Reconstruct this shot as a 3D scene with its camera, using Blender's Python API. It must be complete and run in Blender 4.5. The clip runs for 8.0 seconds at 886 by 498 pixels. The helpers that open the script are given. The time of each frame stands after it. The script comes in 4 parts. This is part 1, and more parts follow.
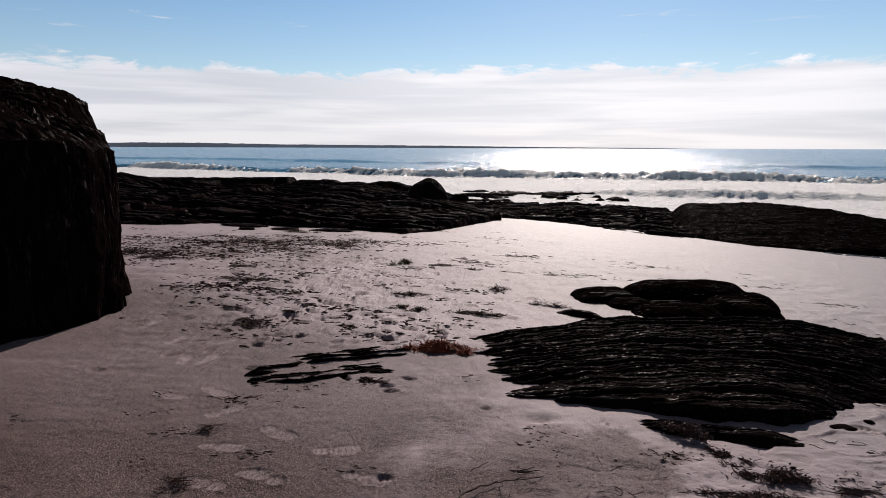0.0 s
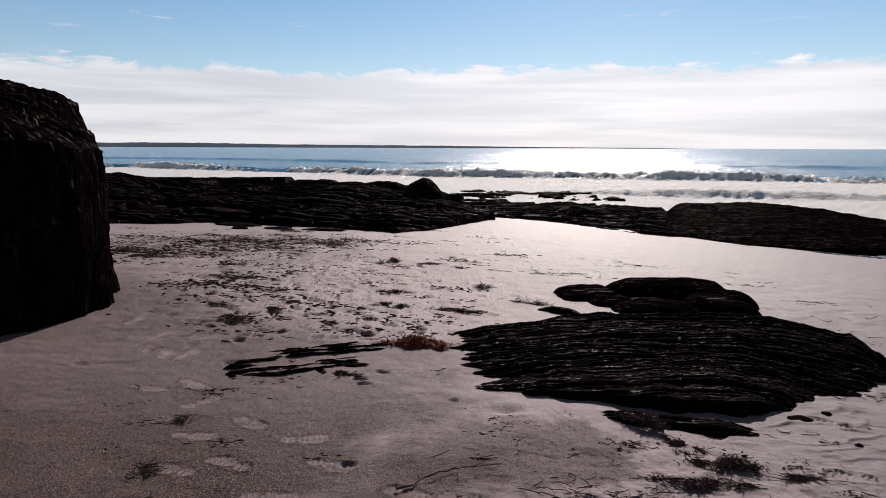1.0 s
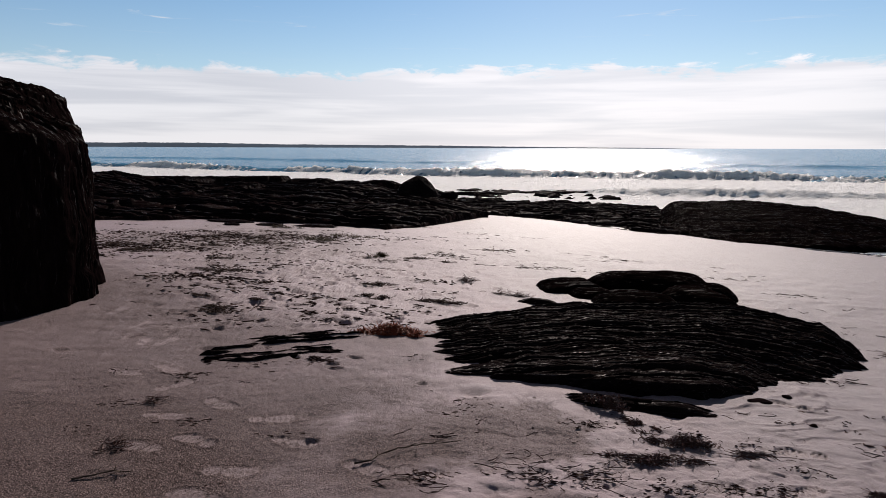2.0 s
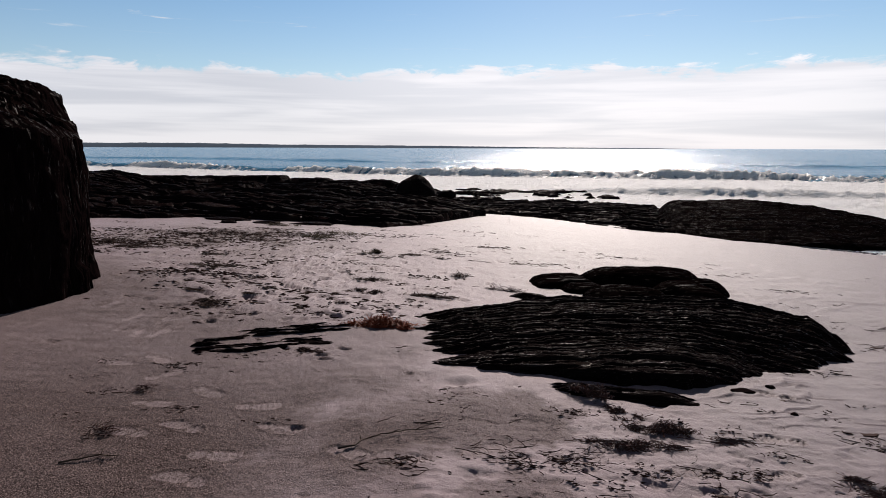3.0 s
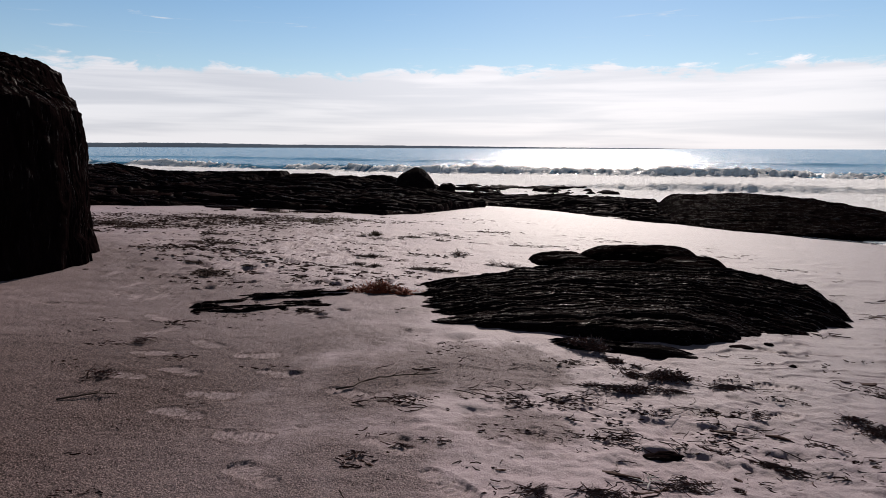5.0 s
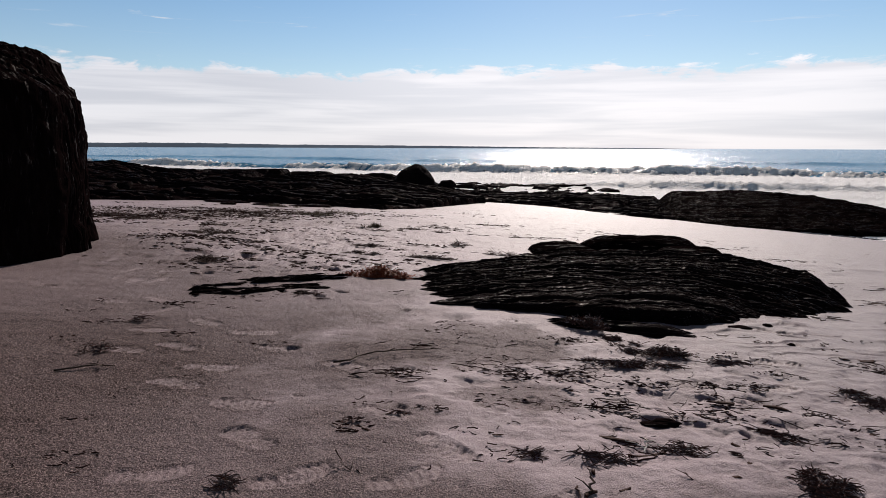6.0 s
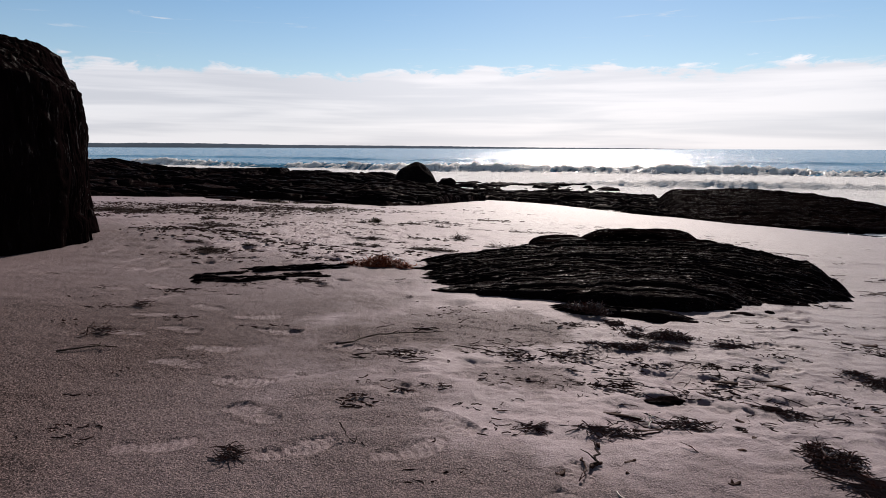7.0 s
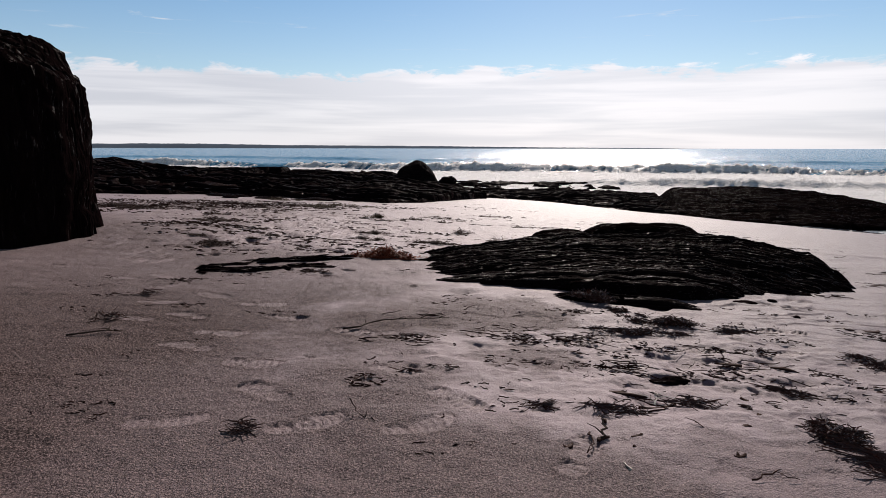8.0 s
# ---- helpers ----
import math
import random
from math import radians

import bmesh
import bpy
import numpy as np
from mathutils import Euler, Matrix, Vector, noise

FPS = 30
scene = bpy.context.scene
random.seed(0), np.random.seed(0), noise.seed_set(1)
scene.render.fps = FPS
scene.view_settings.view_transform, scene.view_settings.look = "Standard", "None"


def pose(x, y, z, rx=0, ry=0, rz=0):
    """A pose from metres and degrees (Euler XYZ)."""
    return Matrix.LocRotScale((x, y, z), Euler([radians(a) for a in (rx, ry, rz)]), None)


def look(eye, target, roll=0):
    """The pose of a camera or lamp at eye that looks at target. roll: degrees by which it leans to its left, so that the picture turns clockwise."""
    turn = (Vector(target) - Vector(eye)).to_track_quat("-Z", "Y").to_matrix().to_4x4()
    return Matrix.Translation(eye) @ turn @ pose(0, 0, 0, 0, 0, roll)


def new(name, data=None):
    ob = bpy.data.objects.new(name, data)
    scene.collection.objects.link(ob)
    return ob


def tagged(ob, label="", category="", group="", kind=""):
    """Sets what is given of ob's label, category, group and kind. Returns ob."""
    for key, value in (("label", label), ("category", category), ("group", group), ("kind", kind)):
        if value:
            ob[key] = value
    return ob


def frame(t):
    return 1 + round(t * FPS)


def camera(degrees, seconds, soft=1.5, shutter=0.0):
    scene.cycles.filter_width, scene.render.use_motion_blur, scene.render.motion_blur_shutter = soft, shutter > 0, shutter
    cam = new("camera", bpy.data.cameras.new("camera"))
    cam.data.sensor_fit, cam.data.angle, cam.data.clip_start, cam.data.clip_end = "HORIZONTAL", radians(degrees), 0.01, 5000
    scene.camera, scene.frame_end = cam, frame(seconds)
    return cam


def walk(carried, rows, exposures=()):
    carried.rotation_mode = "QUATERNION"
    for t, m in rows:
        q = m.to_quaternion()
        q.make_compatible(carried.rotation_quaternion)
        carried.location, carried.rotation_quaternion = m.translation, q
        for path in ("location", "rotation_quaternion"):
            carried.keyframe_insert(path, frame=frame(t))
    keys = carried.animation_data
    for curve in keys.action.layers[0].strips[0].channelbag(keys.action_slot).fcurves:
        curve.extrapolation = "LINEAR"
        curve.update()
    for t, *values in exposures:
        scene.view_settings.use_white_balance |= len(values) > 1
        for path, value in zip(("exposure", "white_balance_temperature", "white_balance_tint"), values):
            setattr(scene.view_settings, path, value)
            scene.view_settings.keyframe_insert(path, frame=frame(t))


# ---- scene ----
cam = camera(72.0, 8.0, 0.9)
PATH = [
    (0, (-0.003, 0.055, 1.748), (-0.002, 2.028, 1.419), 0.2),
    (0.5, (0.102, -0.022, 1.75), (0.103, 1.951, 1.421), 0.2),
    (1, (0.217, -0.087, 1.749), (0.217, 1.886, 1.42), 0.2),
    (1.5, (0.33, -0.148, 1.719), (0.332, 1.825, 1.39), 0.2),
    (2, (0.445, -0.205, 1.672), (0.447, 1.767, 1.343), 0.2),
    (3.5, (0.553, -0.285, 1.564), (0.554, 1.688, 1.236), 0.2),
    (4, (0.555, -0.298, 1.473), (0.556, 1.675, 1.145), 0.2),
    (4.5, (0.552, -0.309, 1.382), (0.553, 1.664, 1.054), 0.2),
    (6, (0.572, -0.345, 1.152), (0.572, 1.628, 0.824), 0.2),
    (6.5, (0.567, -0.349, 1.097), (0.566, 1.624, 0.77), 0.2),
    (7, (0.555, -0.358, 1.051), (0.556, 1.615, 0.724), 0.2),
    (7.5, (0.534, -0.371, 1.009), (0.533, 1.602, 0.684), 0.1),
    (8, (0.525, -0.399, 0.976), (0.525, 1.574, 0.649), 0.1),
]
walk(cam, [(t, look(eye, target, roll)) for t, eye, target, roll in PATH],
     exposures=[(0, 0.0, 6790, 15), (8, 0.0, 6790, 15)])

# ---- light ----
SUN_AZ, SUN_EL = radians(13.7), radians(31.0)
sun_dir = Vector((math.sin(SUN_AZ) * math.cos(SUN_EL), math.cos(SUN_AZ) * math.cos(SUN_EL), math.sin(SUN_EL)))
sun = new("sun", bpy.data.lights.new("sun", "SUN"))
sun.data.energy, sun.data.angle, sun.data.color = 5.0, radians(0.6), (1.0, 0.93, 0.86)
sun.matrix_world = look(sun_dir * 60, (0, 0, 0))


def nodes_of(tree):
    """Short forms for making and linking nodes of one tree."""
    def make(kind, ins=(), operation="", clamped=False, easing="", colour=False, attribute=""):
        n = tree.nodes.new(kind)
        if operation:
            n.operation = operation
        if clamped:
            n.use_clamp = True
        if easing:
            n.interpolation_type = easing
        if colour:
            n.data_type = "RGBA"
        if attribute:
            n.attribute_name = attribute
        for key, value in dict(ins).items():
            if isinstance(value, bpy.types.NodeSocket):
                tree.links.new(value, n.inputs[key])
            else:
                n.inputs[key].default_value = value
        return n

    def math_(op, a, b=0.0, c=0.0, clamp=False):
        return make("ShaderNodeMath", {0: a, 1: b, 2: c}, operation=op, clamped=clamp).outputs[0]

    def ramp(fac, lo, hi, a=0.0, b=1.0):
        return make("ShaderNodeMapRange", {0: fac, 1: lo, 2: hi, 3: a, 4: b}, easing="SMOOTHSTEP").outputs[0]

    def mix(fac, a, b):
        n = make("ShaderNodeMix", {0: fac, 6: a, 7: b}, colour=True)
        return n.outputs[2]

    def noise_(vec, scale, detail=4.0, rough=0.55, dist=0.0):
        return make("ShaderNodeTexNoise", {"Vector": vec, "Scale": scale, "Detail": detail, "Roughness": rough, "Distortion": dist}).outputs[0]

    def stretch(vec, scale, rot=(0, 0, 0)):
        return make("ShaderNodeMapping", {"Vector": vec, "Scale": scale, "Rotation": rot}).outputs[0]
    return make, math_, ramp, mix, noise_, stretch


def sky_world():
    w = bpy.data.worlds.new("sky")
    scene.world = w
    w.use_nodes = True
    t = w.node_tree
    t.nodes.clear()
    make, math_, ramp, mix, noise_, stretch = nodes_of(t)
    sky = make("ShaderNodeTexSky")
    sky.sky_type, sky.sun_disc, sky.sun_elevation, sky.sun_rotation = "NISHITA", False, SUN_EL, SUN_AZ
    sky.altitude, sky.air_density, sky.dust_density, sky.ozone_density = 0.0, 1.0, 0.12, 3.0
    co = make("ShaderNodeTexCoord").outputs["Generated"]
    sep = make("ShaderNodeSeparateXYZ", {0: co})
    z = sep.outputs[2]
    # a bank of cloud low over the seaward horizon, with a ragged upper edge
    big = noise_(stretch(co, (3.0, 3.0, 11.0)), 1.6, 5.0, 0.6)
    puff = noise_(stretch(co, (8.0, 8.0, 30.0)), 1.7, 7.0, 0.66, 0.4)
    edge = math_("ADD", z, math_("MULTIPLY_ADD", math_("ADD", math_("MULTIPLY", big, 0.35), math_("MULTIPLY", puff, 0.65)), -0.12, 0.060))
    # Bank fades out landward, unseen, so faces turned inland get less light.
    bank = math_("MULTIPLY", ramp(edge, 0.122, 0.108), ramp(sep.outputs[1], -0.2, 0.3))
    streak = noise_(stretch(co, (2.2, 2.2, 40.0)), 1.2, 4.0, 0.5, 0.3)
    tone = ramp(streak, 0.33, 0.62)
    sunward = make("ShaderNodeVectorMath", {0: co, 1: tuple(sun_dir)}, operation="DOT_PRODUCT").outputs["Value"]
    lit = ramp(sunward, 0.76, 0.9)
    cloud = mix(lit, mix(tone, (6.1, 6.55, 7.3, 1), (8.0, 8.4, 9.0, 1)), mix(tone, (7.9, 8.3, 9.0, 1), (9.8, 10.0, 10.5, 1)))
    wisp = noise_(stretch(co, (3.0, 3.0, 38.0)), 2.1, 6.0, 0.65, 0.6)
    thin = math_("MULTIPLY", ramp(wisp, 0.60, 0.78), math_("MULTIPLY", ramp(z, 0.12, 0.18), ramp(z, 0.6, 0.2)))
    # Above the view the sky is dimmed and greyed to deepen the shade.
    dimmed_sky = make("ShaderNodeHueSaturation", {"Hue": 0.496, "Saturation": ramp(z, 0.24, 0.6, 1.22, 0.4), "Value": ramp(z, 0.22, 0.65, 0.92, 0.28), "Color": sky.outputs[0]}).outputs[0]
    haze = math_("MULTIPLY", ramp(z, 0.34, 0.10, 0.0, 0.14), ramp(sep.outputs[1], -0.2, 0.3))
    col = mix(haze, dimmed_sky, (7.5, 7.8, 8.0, 1))
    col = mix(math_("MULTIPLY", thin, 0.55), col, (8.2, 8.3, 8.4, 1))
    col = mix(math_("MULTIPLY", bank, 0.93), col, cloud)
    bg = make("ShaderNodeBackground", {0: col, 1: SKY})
    t.links.new(bg.outputs[0], make("ShaderNodeOutputWorld").inputs[0])


SKY = 0.1
sky_world()


# ---- materials ----
def material(name):
    m = bpy.data.materials.new(name)
    m.use_nodes = True
    t = m.node_tree
    bsdf = t.nodes["Principled BSDF"]
    return m, t, bsdf


def sand_material():
    m, t, b = material("sand")
    make, math_, ramp, mix, noise_, stretch = nodes_of(t)
    co = make("ShaderNodeNewGeometry").outputs["Position"]
    coarse_shade_at = make("ShaderNodeAttribute", attribute="coarse_shade").outputs["Fac"]
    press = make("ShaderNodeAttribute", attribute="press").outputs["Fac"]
    coarse_shade = math_("MULTIPLY", coarse_shade_at, math_("MULTIPLY_ADD", press, -0.75, 1.0))
    wet = make("ShaderNodeAttribute", attribute="wet").outputs["Fac"]
    grain = noise_(co, 140.0, 2.0, 0.85)
    specks = noise_(stretch(co, (1, 1, 1), (0.4, 0.3, 0.7)), 130.0, 2.0, 0.85)
    blotch = noise_(co, 2.3, 5.0, 0.6)
    pale = mix(blotch, (0.19, 0.135, 0.156, 1), (0.31, 0.221, 0.253, 1))
    damp = mix(blotch, (0.084, 0.062, 0.076, 1), (0.142, 0.105, 0.128, 1))
    dark = mix(blotch, (0.076, 0.0485, 0.0475, 1), (0.112, 0.071, 0.0685, 1))
    col = mix(wet, mix(coarse_shade, pale, dark), mix(coarse_shade, damp, dark))
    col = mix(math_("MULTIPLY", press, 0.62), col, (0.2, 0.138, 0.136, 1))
    grit = noise_(co, 46.0, 3.0, 0.75)
    col = mix(math_("MULTIPLY", ramp(grit, 0.44, 0.62), math_("MULTIPLY_ADD", coarse_shade, 0.5, 0.05)), col, (0.02, 0.013, 0.012, 1))
    col = mix(math_("MULTIPLY", ramp(grain, 0.48, 0.54), math_("MULTIPLY_ADD", coarse_shade, 0.64, 0.26)), col, (0.014, 0.009, 0.008, 1))
    col = mix(math_("MULTIPLY", ramp(specks, 0.51, 0.6), math_("MULTIPLY_ADD", coarse_shade, 0.62, 0.15)), col, (0.42, 0.31, 0.295, 1))
    trod = make("ShaderNodeAttribute", attribute="trod").outputs["Fac"]
    t.links.new(math_("MULTIPLY_ADD", wet, -0.06, math_("MULTIPLY_ADD", coarse_shade, 0.2, 0.62)), b.inputs["Roughness"])
    b.inputs["IOR"].default_value = 1.45
    t.links.new(math_("MULTIPLY_ADD", coarse_shade, -0.32, 0.42), b.inputs["Specular IOR Level"])
    t.links.new(math_("MULTIPLY_ADD", coarse_shade, -0.11, 0.12), b.inputs["Sheen Weight"])
    b.inputs["Sheen Roughness"].default_value = 0.35
    b.inputs["Sheen Tint"].default_value = (1.0, 0.9, 0.88, 1)
    crumbs = noise_(co, 17.0, 5.0, 0.75)
    col = mix(math_("MULTIPLY", ramp(crumbs, 0.53, 0.60), math_("MULTIPLY", trod, 0.06)), col, (0.03, 0.02, 0.018, 1))
    t.links.new(col, b.inputs["Base Color"])
    amount = math_("MULTIPLY_ADD", coarse_shade, 0.55, 0.42)
    broad = math_("MULTIPLY_ADD", coarse_shade, 0.5, 0.32)
    pebbly = noise_(co, 120.0, 2.0, 0.9)
    fine = make("ShaderNodeBump", {"Strength": amount, "Distance": 0.03, "Height": pebbly})
    rough = make("ShaderNodeBump", {"Strength": math_("MULTIPLY_ADD", coarse_shade, 0.7, 0.16), "Distance": 0.014, "Height": noise_(co, 40.0, 4.0, 0.7), "Normal": fine.outputs[0]})
    mid = make("ShaderNodeBump", {"Strength": broad, "Distance": 0.022, "Height": noise_(co, 6.0, 4.0, 0.55), "Normal": rough.outputs[0]})
    lumpy = make("ShaderNodeBump", {"Strength": math_("MULTIPLY_ADD", trod, 0.45, 0.1), "Distance": 0.03, "Height": noise_(co, 13.0, 5.0, 0.7), "Normal": mid.outputs[0]})
    t.links.new(lumpy.outputs[0], b.inputs["Normal"])
    return m


def rock_material(name, tone, along=(1, 1, 1), gloss=0.5, scale=1.0, brown=0.4, shine=0.2, warm=1.0, least=0.003):
    m, t, b = material(name)
    make, math_, ramp, mix, noise_, stretch = nodes_of(t)
    co = make("ShaderNodeNewGeometry").outputs["Position"]
    lay = stretch(co, along)
    big = noise_(co, 1.7 * scale, 5.0, 0.6)
    vein = noise_(lay, 9.0 * scale, 6.0, 0.65, 0.5)
    fleck = noise_(co, 60.0 * scale, 3.0, 0.7)
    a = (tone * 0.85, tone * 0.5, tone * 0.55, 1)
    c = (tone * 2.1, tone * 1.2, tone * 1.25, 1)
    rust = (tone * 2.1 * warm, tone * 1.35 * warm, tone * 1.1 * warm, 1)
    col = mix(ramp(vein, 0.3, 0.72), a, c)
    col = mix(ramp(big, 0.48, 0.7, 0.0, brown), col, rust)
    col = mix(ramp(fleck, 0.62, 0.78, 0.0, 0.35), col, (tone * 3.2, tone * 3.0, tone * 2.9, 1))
    t.links.new(col, b.inputs["Base Color"])
    t.links.new(ramp(noise_(lay, 14.0 * scale, 4.0, 0.6), 0.3, 0.7, gloss + 0.2, gloss - 0.06), b.inputs["Roughness"])
    glint = noise_(stretch(lay, (0.2, 1.0, 1.0)), 16.0 * scale, 5.0, 0.7, 0.3)
    t.links.new(ramp(glint, 0.57, 0.72, least, shine), b.inputs["Specular IOR Level"])
    b.inputs["Specular Tint"].default_value = (1.0, 0.72, 0.74, 1)
    b1 = make("ShaderNodeBump", {"Strength": 0.7, "Distance": 0.03 / scale, "Height": noise_(lay, 16.0 * scale, 6.0, 0.65, 0.4)})
    b2 = make("ShaderNodeBump", {"Strength": 0.45, "Distance": 0.006 / scale, "Height": noise_(co, 90.0 * scale, 4.0, 0.7), "Normal": b1.outputs[0]})
    t.links.new(b2.outputs[0], b.inputs["Normal"])
    return m


def water_material():
    m, t, b = material("sea_water")
    make, math_, ramp, mix, noise_, stretch = nodes_of(t)
    co = make("ShaderNodeNewGeometry").outputs["Position"]
    foam_at = make("ShaderNodeAttribute", attribute="foam").outputs["Fac"]
    lace = noise_(stretch(co, (0.5, 1.0, 1.4)), 0.7, 8.0, 0.72, 0.8)
    foam = ramp(math_("ADD", foam_at, math_("MULTIPLY_ADD", lace, 0.9, -0.45)), 0.38, 0.6)
    tint = noise_(stretch(co, (0.02, 0.05, 1.0)), 1.0, 4.0, 0.5)
    deep = mix(tint, (0.03, 0.145, 0.26, 1), (0.055, 0.205, 0.33, 1))
    t.links.new(mix(foam, deep, (0.86, 0.86, 0.87, 1)), b.inputs["Base Color"])
    t.links.new(math_("MULTIPLY_ADD", foam, 0.55, 0.2), b.inputs["Roughness"])
    b.inputs["IOR"].default_value = 1.33
    swell = noise_(stretch(co, (0.3, 1.0, 1.0), (0, 0, radians(-10))), 0.16, 4.0, 0.6, 0.3)
    chop = noise_(stretch(co, (0.35, 1.0, 1.0), (0, 0, radians(-12))), 0.9, 6.0, 0.65, 0.3)
    small = noise_(stretch(co, (0.6, 1.0, 1.0)), 5.0, 4.0, 0.65)
    froth = math_("MULTIPLY", foam, noise_(co, 1.8, 6.0, 0.75, 0.6))
    b0 = make("ShaderNodeBump", {"Strength": 0.9, "Distance": 0.5, "Height": froth})
    b1 = make("ShaderNodeBump", {"Strength": math_("MULTIPLY_ADD", foam, -0.35, 0.55), "Distance": 0.5, "Height": chop, "Normal": b0.outputs[0]})
    b3 = make("ShaderNodeBump", {"Strength": math_("MULTIPLY_ADD", foam, -0.4, 0.5), "Distance": 2.0, "Height": swell, "Normal": b1.outputs[0]})
    b2 = make("ShaderNodeBump", {"Strength": 0.8, "Distance": 0.09, "Height": small, "Normal": b3.outputs[0]})
    t.links.new(b2.outputs[0], b.inputs["Normal"])
    return m


def weed_material(name, a, c, gloss=0.5, spec=0.25):
    m, t, b = material(name)
    make, math_, ramp, mix, noise_, stretch = nodes_of(t)
    co = make("ShaderNodeNewGeometry")
    isl = co.outputs["Random Per Island"]
    n = noise_(co.outputs["Position"], 45.0, 3.0, 0.6)
    t.links.new(mix(math_("ADD", math_("MULTIPLY", isl, 0.6), math_("MULTIPLY", n, 0.4)), a, c), b.inputs["Base Color"])
    t.links.new(ramp(n, 0.3, 0.7, gloss + 0.2, gloss), b.inputs["Roughness"])
    b.inputs["Specular IOR Level"].default_value = spec
    bump = make("ShaderNodeBump", {"Strength": 0.5, "Distance": 0.003, "Height": noise_(co.outputs["Position"], 160.0, 3.0, 0.6)})
    t.links.new(bump.outputs[0], b.inputs["Normal"])
    return m


def plain_material(name, a, c, scale, rough, bump=0.3, dist=0.01, spec=0.5):
    m, t, b = material(name)
    make, math_, ramp, mix, noise_, stretch = nodes_of(t)
    co = make("ShaderNodeNewGeometry").outputs["Position"]
    n = noise_(co, scale, 6.0, 0.6)
    t.links.new(mix(n, a, c), b.inputs["Base Color"])
    b.inputs["Roughness"].default_value = rough
    b.inputs["Specular IOR Level"].default_value = spec
    bp = make("ShaderNodeBump", {"Strength": bump, "Distance": dist, "Height": n})
    t.links.new(bp.outputs[0], b.inputs["Normal"])
    return m


SAND = sand_material()
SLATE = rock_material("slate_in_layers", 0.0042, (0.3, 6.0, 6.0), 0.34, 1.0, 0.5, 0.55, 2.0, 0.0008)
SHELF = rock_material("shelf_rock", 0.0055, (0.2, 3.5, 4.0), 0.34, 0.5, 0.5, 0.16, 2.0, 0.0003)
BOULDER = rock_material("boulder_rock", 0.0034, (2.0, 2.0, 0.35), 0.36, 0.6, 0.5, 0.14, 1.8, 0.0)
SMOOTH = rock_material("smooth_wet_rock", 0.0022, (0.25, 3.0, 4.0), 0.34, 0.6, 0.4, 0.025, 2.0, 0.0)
SEA = water_material()
WET = plain_material("wet_pebble", (0.01, 0.008, 0.008, 1), (0.05, 0.04, 0.04, 1), 20.0, 0.12, 0.3, 0.01, 0.8)
WEED = weed_material("dark_wrack", (0.014, 0.006, 0.004, 1), (0.105, 0.036, 0.024, 1), 0.24, 0.3)
SCRAP = weed_material("dry_scraps", (0.012, 0.006, 0.005, 1), (0.06, 0.026, 0.02, 1), 0.6, 0.05)
KELP = weed_material("rust_wrack", (0.012, 0.004, 0.003, 1), (0.42, 0.09, 0.04, 1), 0.4, 0.15)
GOLD = weed_material("olive_wrack", (0.02, 0.012, 0.007, 1), (0.09, 0.052, 0.02, 1), 0.6, 0.1)
TWIG = plain_material("dead_twig", (0.03, 0.02, 0.016, 1), (0.08, 0.055, 0.045, 1), 60.0, 0.7, 0.3, 0.01, 0.08)
PALE = plain_material("bleached_twig", (0.45, 0.4, 0.35, 1), (0.65, 0.6, 0.55, 1), 60.0, 0.6)
# The blue-grey haze of distance is mixed into this base colour.
HAZY_LAND = plain_material("hazy_wooded_land", (0.08, 0.105, 0.14, 1), (0.11, 0.14, 0.18, 1), 0.03, 0.9, 0.3, 0.01, 0.0)


# ---- shape tools ----
def hashed(ix, iy, seed):
    h = (ix.astype(np.int64) * 374761393 + iy.astype(np.int64) * 668265263 + seed * 974711) & 0x7FFFFFFF
    h = ((h ^ (h >> 13)) * 1274126177) & 0x7FFFFFFF
    return ((h ^ (h >> 16)) & 0xFFFF) / 65535.0


def grain2(x, y, seed=0):
    """Smooth gradient noise, about -1 to 1, on arrays."""
    x, y = np.broadcast_arrays(np.asarray(x, float), np.asarray(y, float))
    ix, iy = np.floor(x), np.floor(y)
    fx, fy = x - ix, y - iy
    u, v = fx ** 3 * (fx * (fx * 6 - 15) + 10), fy ** 3 * (fy * (fy * 6 - 15) + 10)
    out = []
    for dx, dy in ((0, 0), (1, 0), (0, 1), (1, 1)):
        a = hashed(ix + dx, iy + dy, seed) * 2 * np.pi
        out.append(np.cos(a) * (fx - dx) + np.sin(a) * (fy - dy))
    return 1.5 * ((out[0] * (1 - u) + out[1] * u) * (1 - v) + (out[2] * (1 - u) + out[3] * u) * v)


def fbm(x, y, octaves=4, seed=0, gain=0.5):
    total, amp = 0.0, 1.0
    for k in range(octaves):
        total = total + amp * grain2(np.asarray(x) * 2.03 ** k + 7.1 * k, np.asarray(y) * 2.03 ** k - 3.7 * k, seed + k)
        amp *= gain
    return total


def ease(lo, hi, x):
    t = np.clip((x - lo) / (hi - lo), 0, 1)
    return t * t * (3 - 2 * t)


def along(x, xs, ys):
    """A smooth curve through few stations."""
    return np.interp(x, xs, ys)


def strata(s, seed):
    """Ledges across s: a sharp rise, then a top that falls gently back. Also the layer's own number."""
    k = np.floor(s)
    f = s - k
    r = hashed(k, k * 0 + 3, seed)
    return ease(0.0, 0.22, f) * (0.35 + 0.65 * r) - 0.3 * f, k, r


def link_mesh(name, verts, faces, mat, smooth=True):
    me = bpy.data.meshes.new(name)
    me.from_pydata(verts, [], faces)
    me.materials.append(mat)
    if smooth:
        me.polygons.foreach_set("use_smooth", [True] * len(me.polygons))
    me.update()
    return new(name, me)


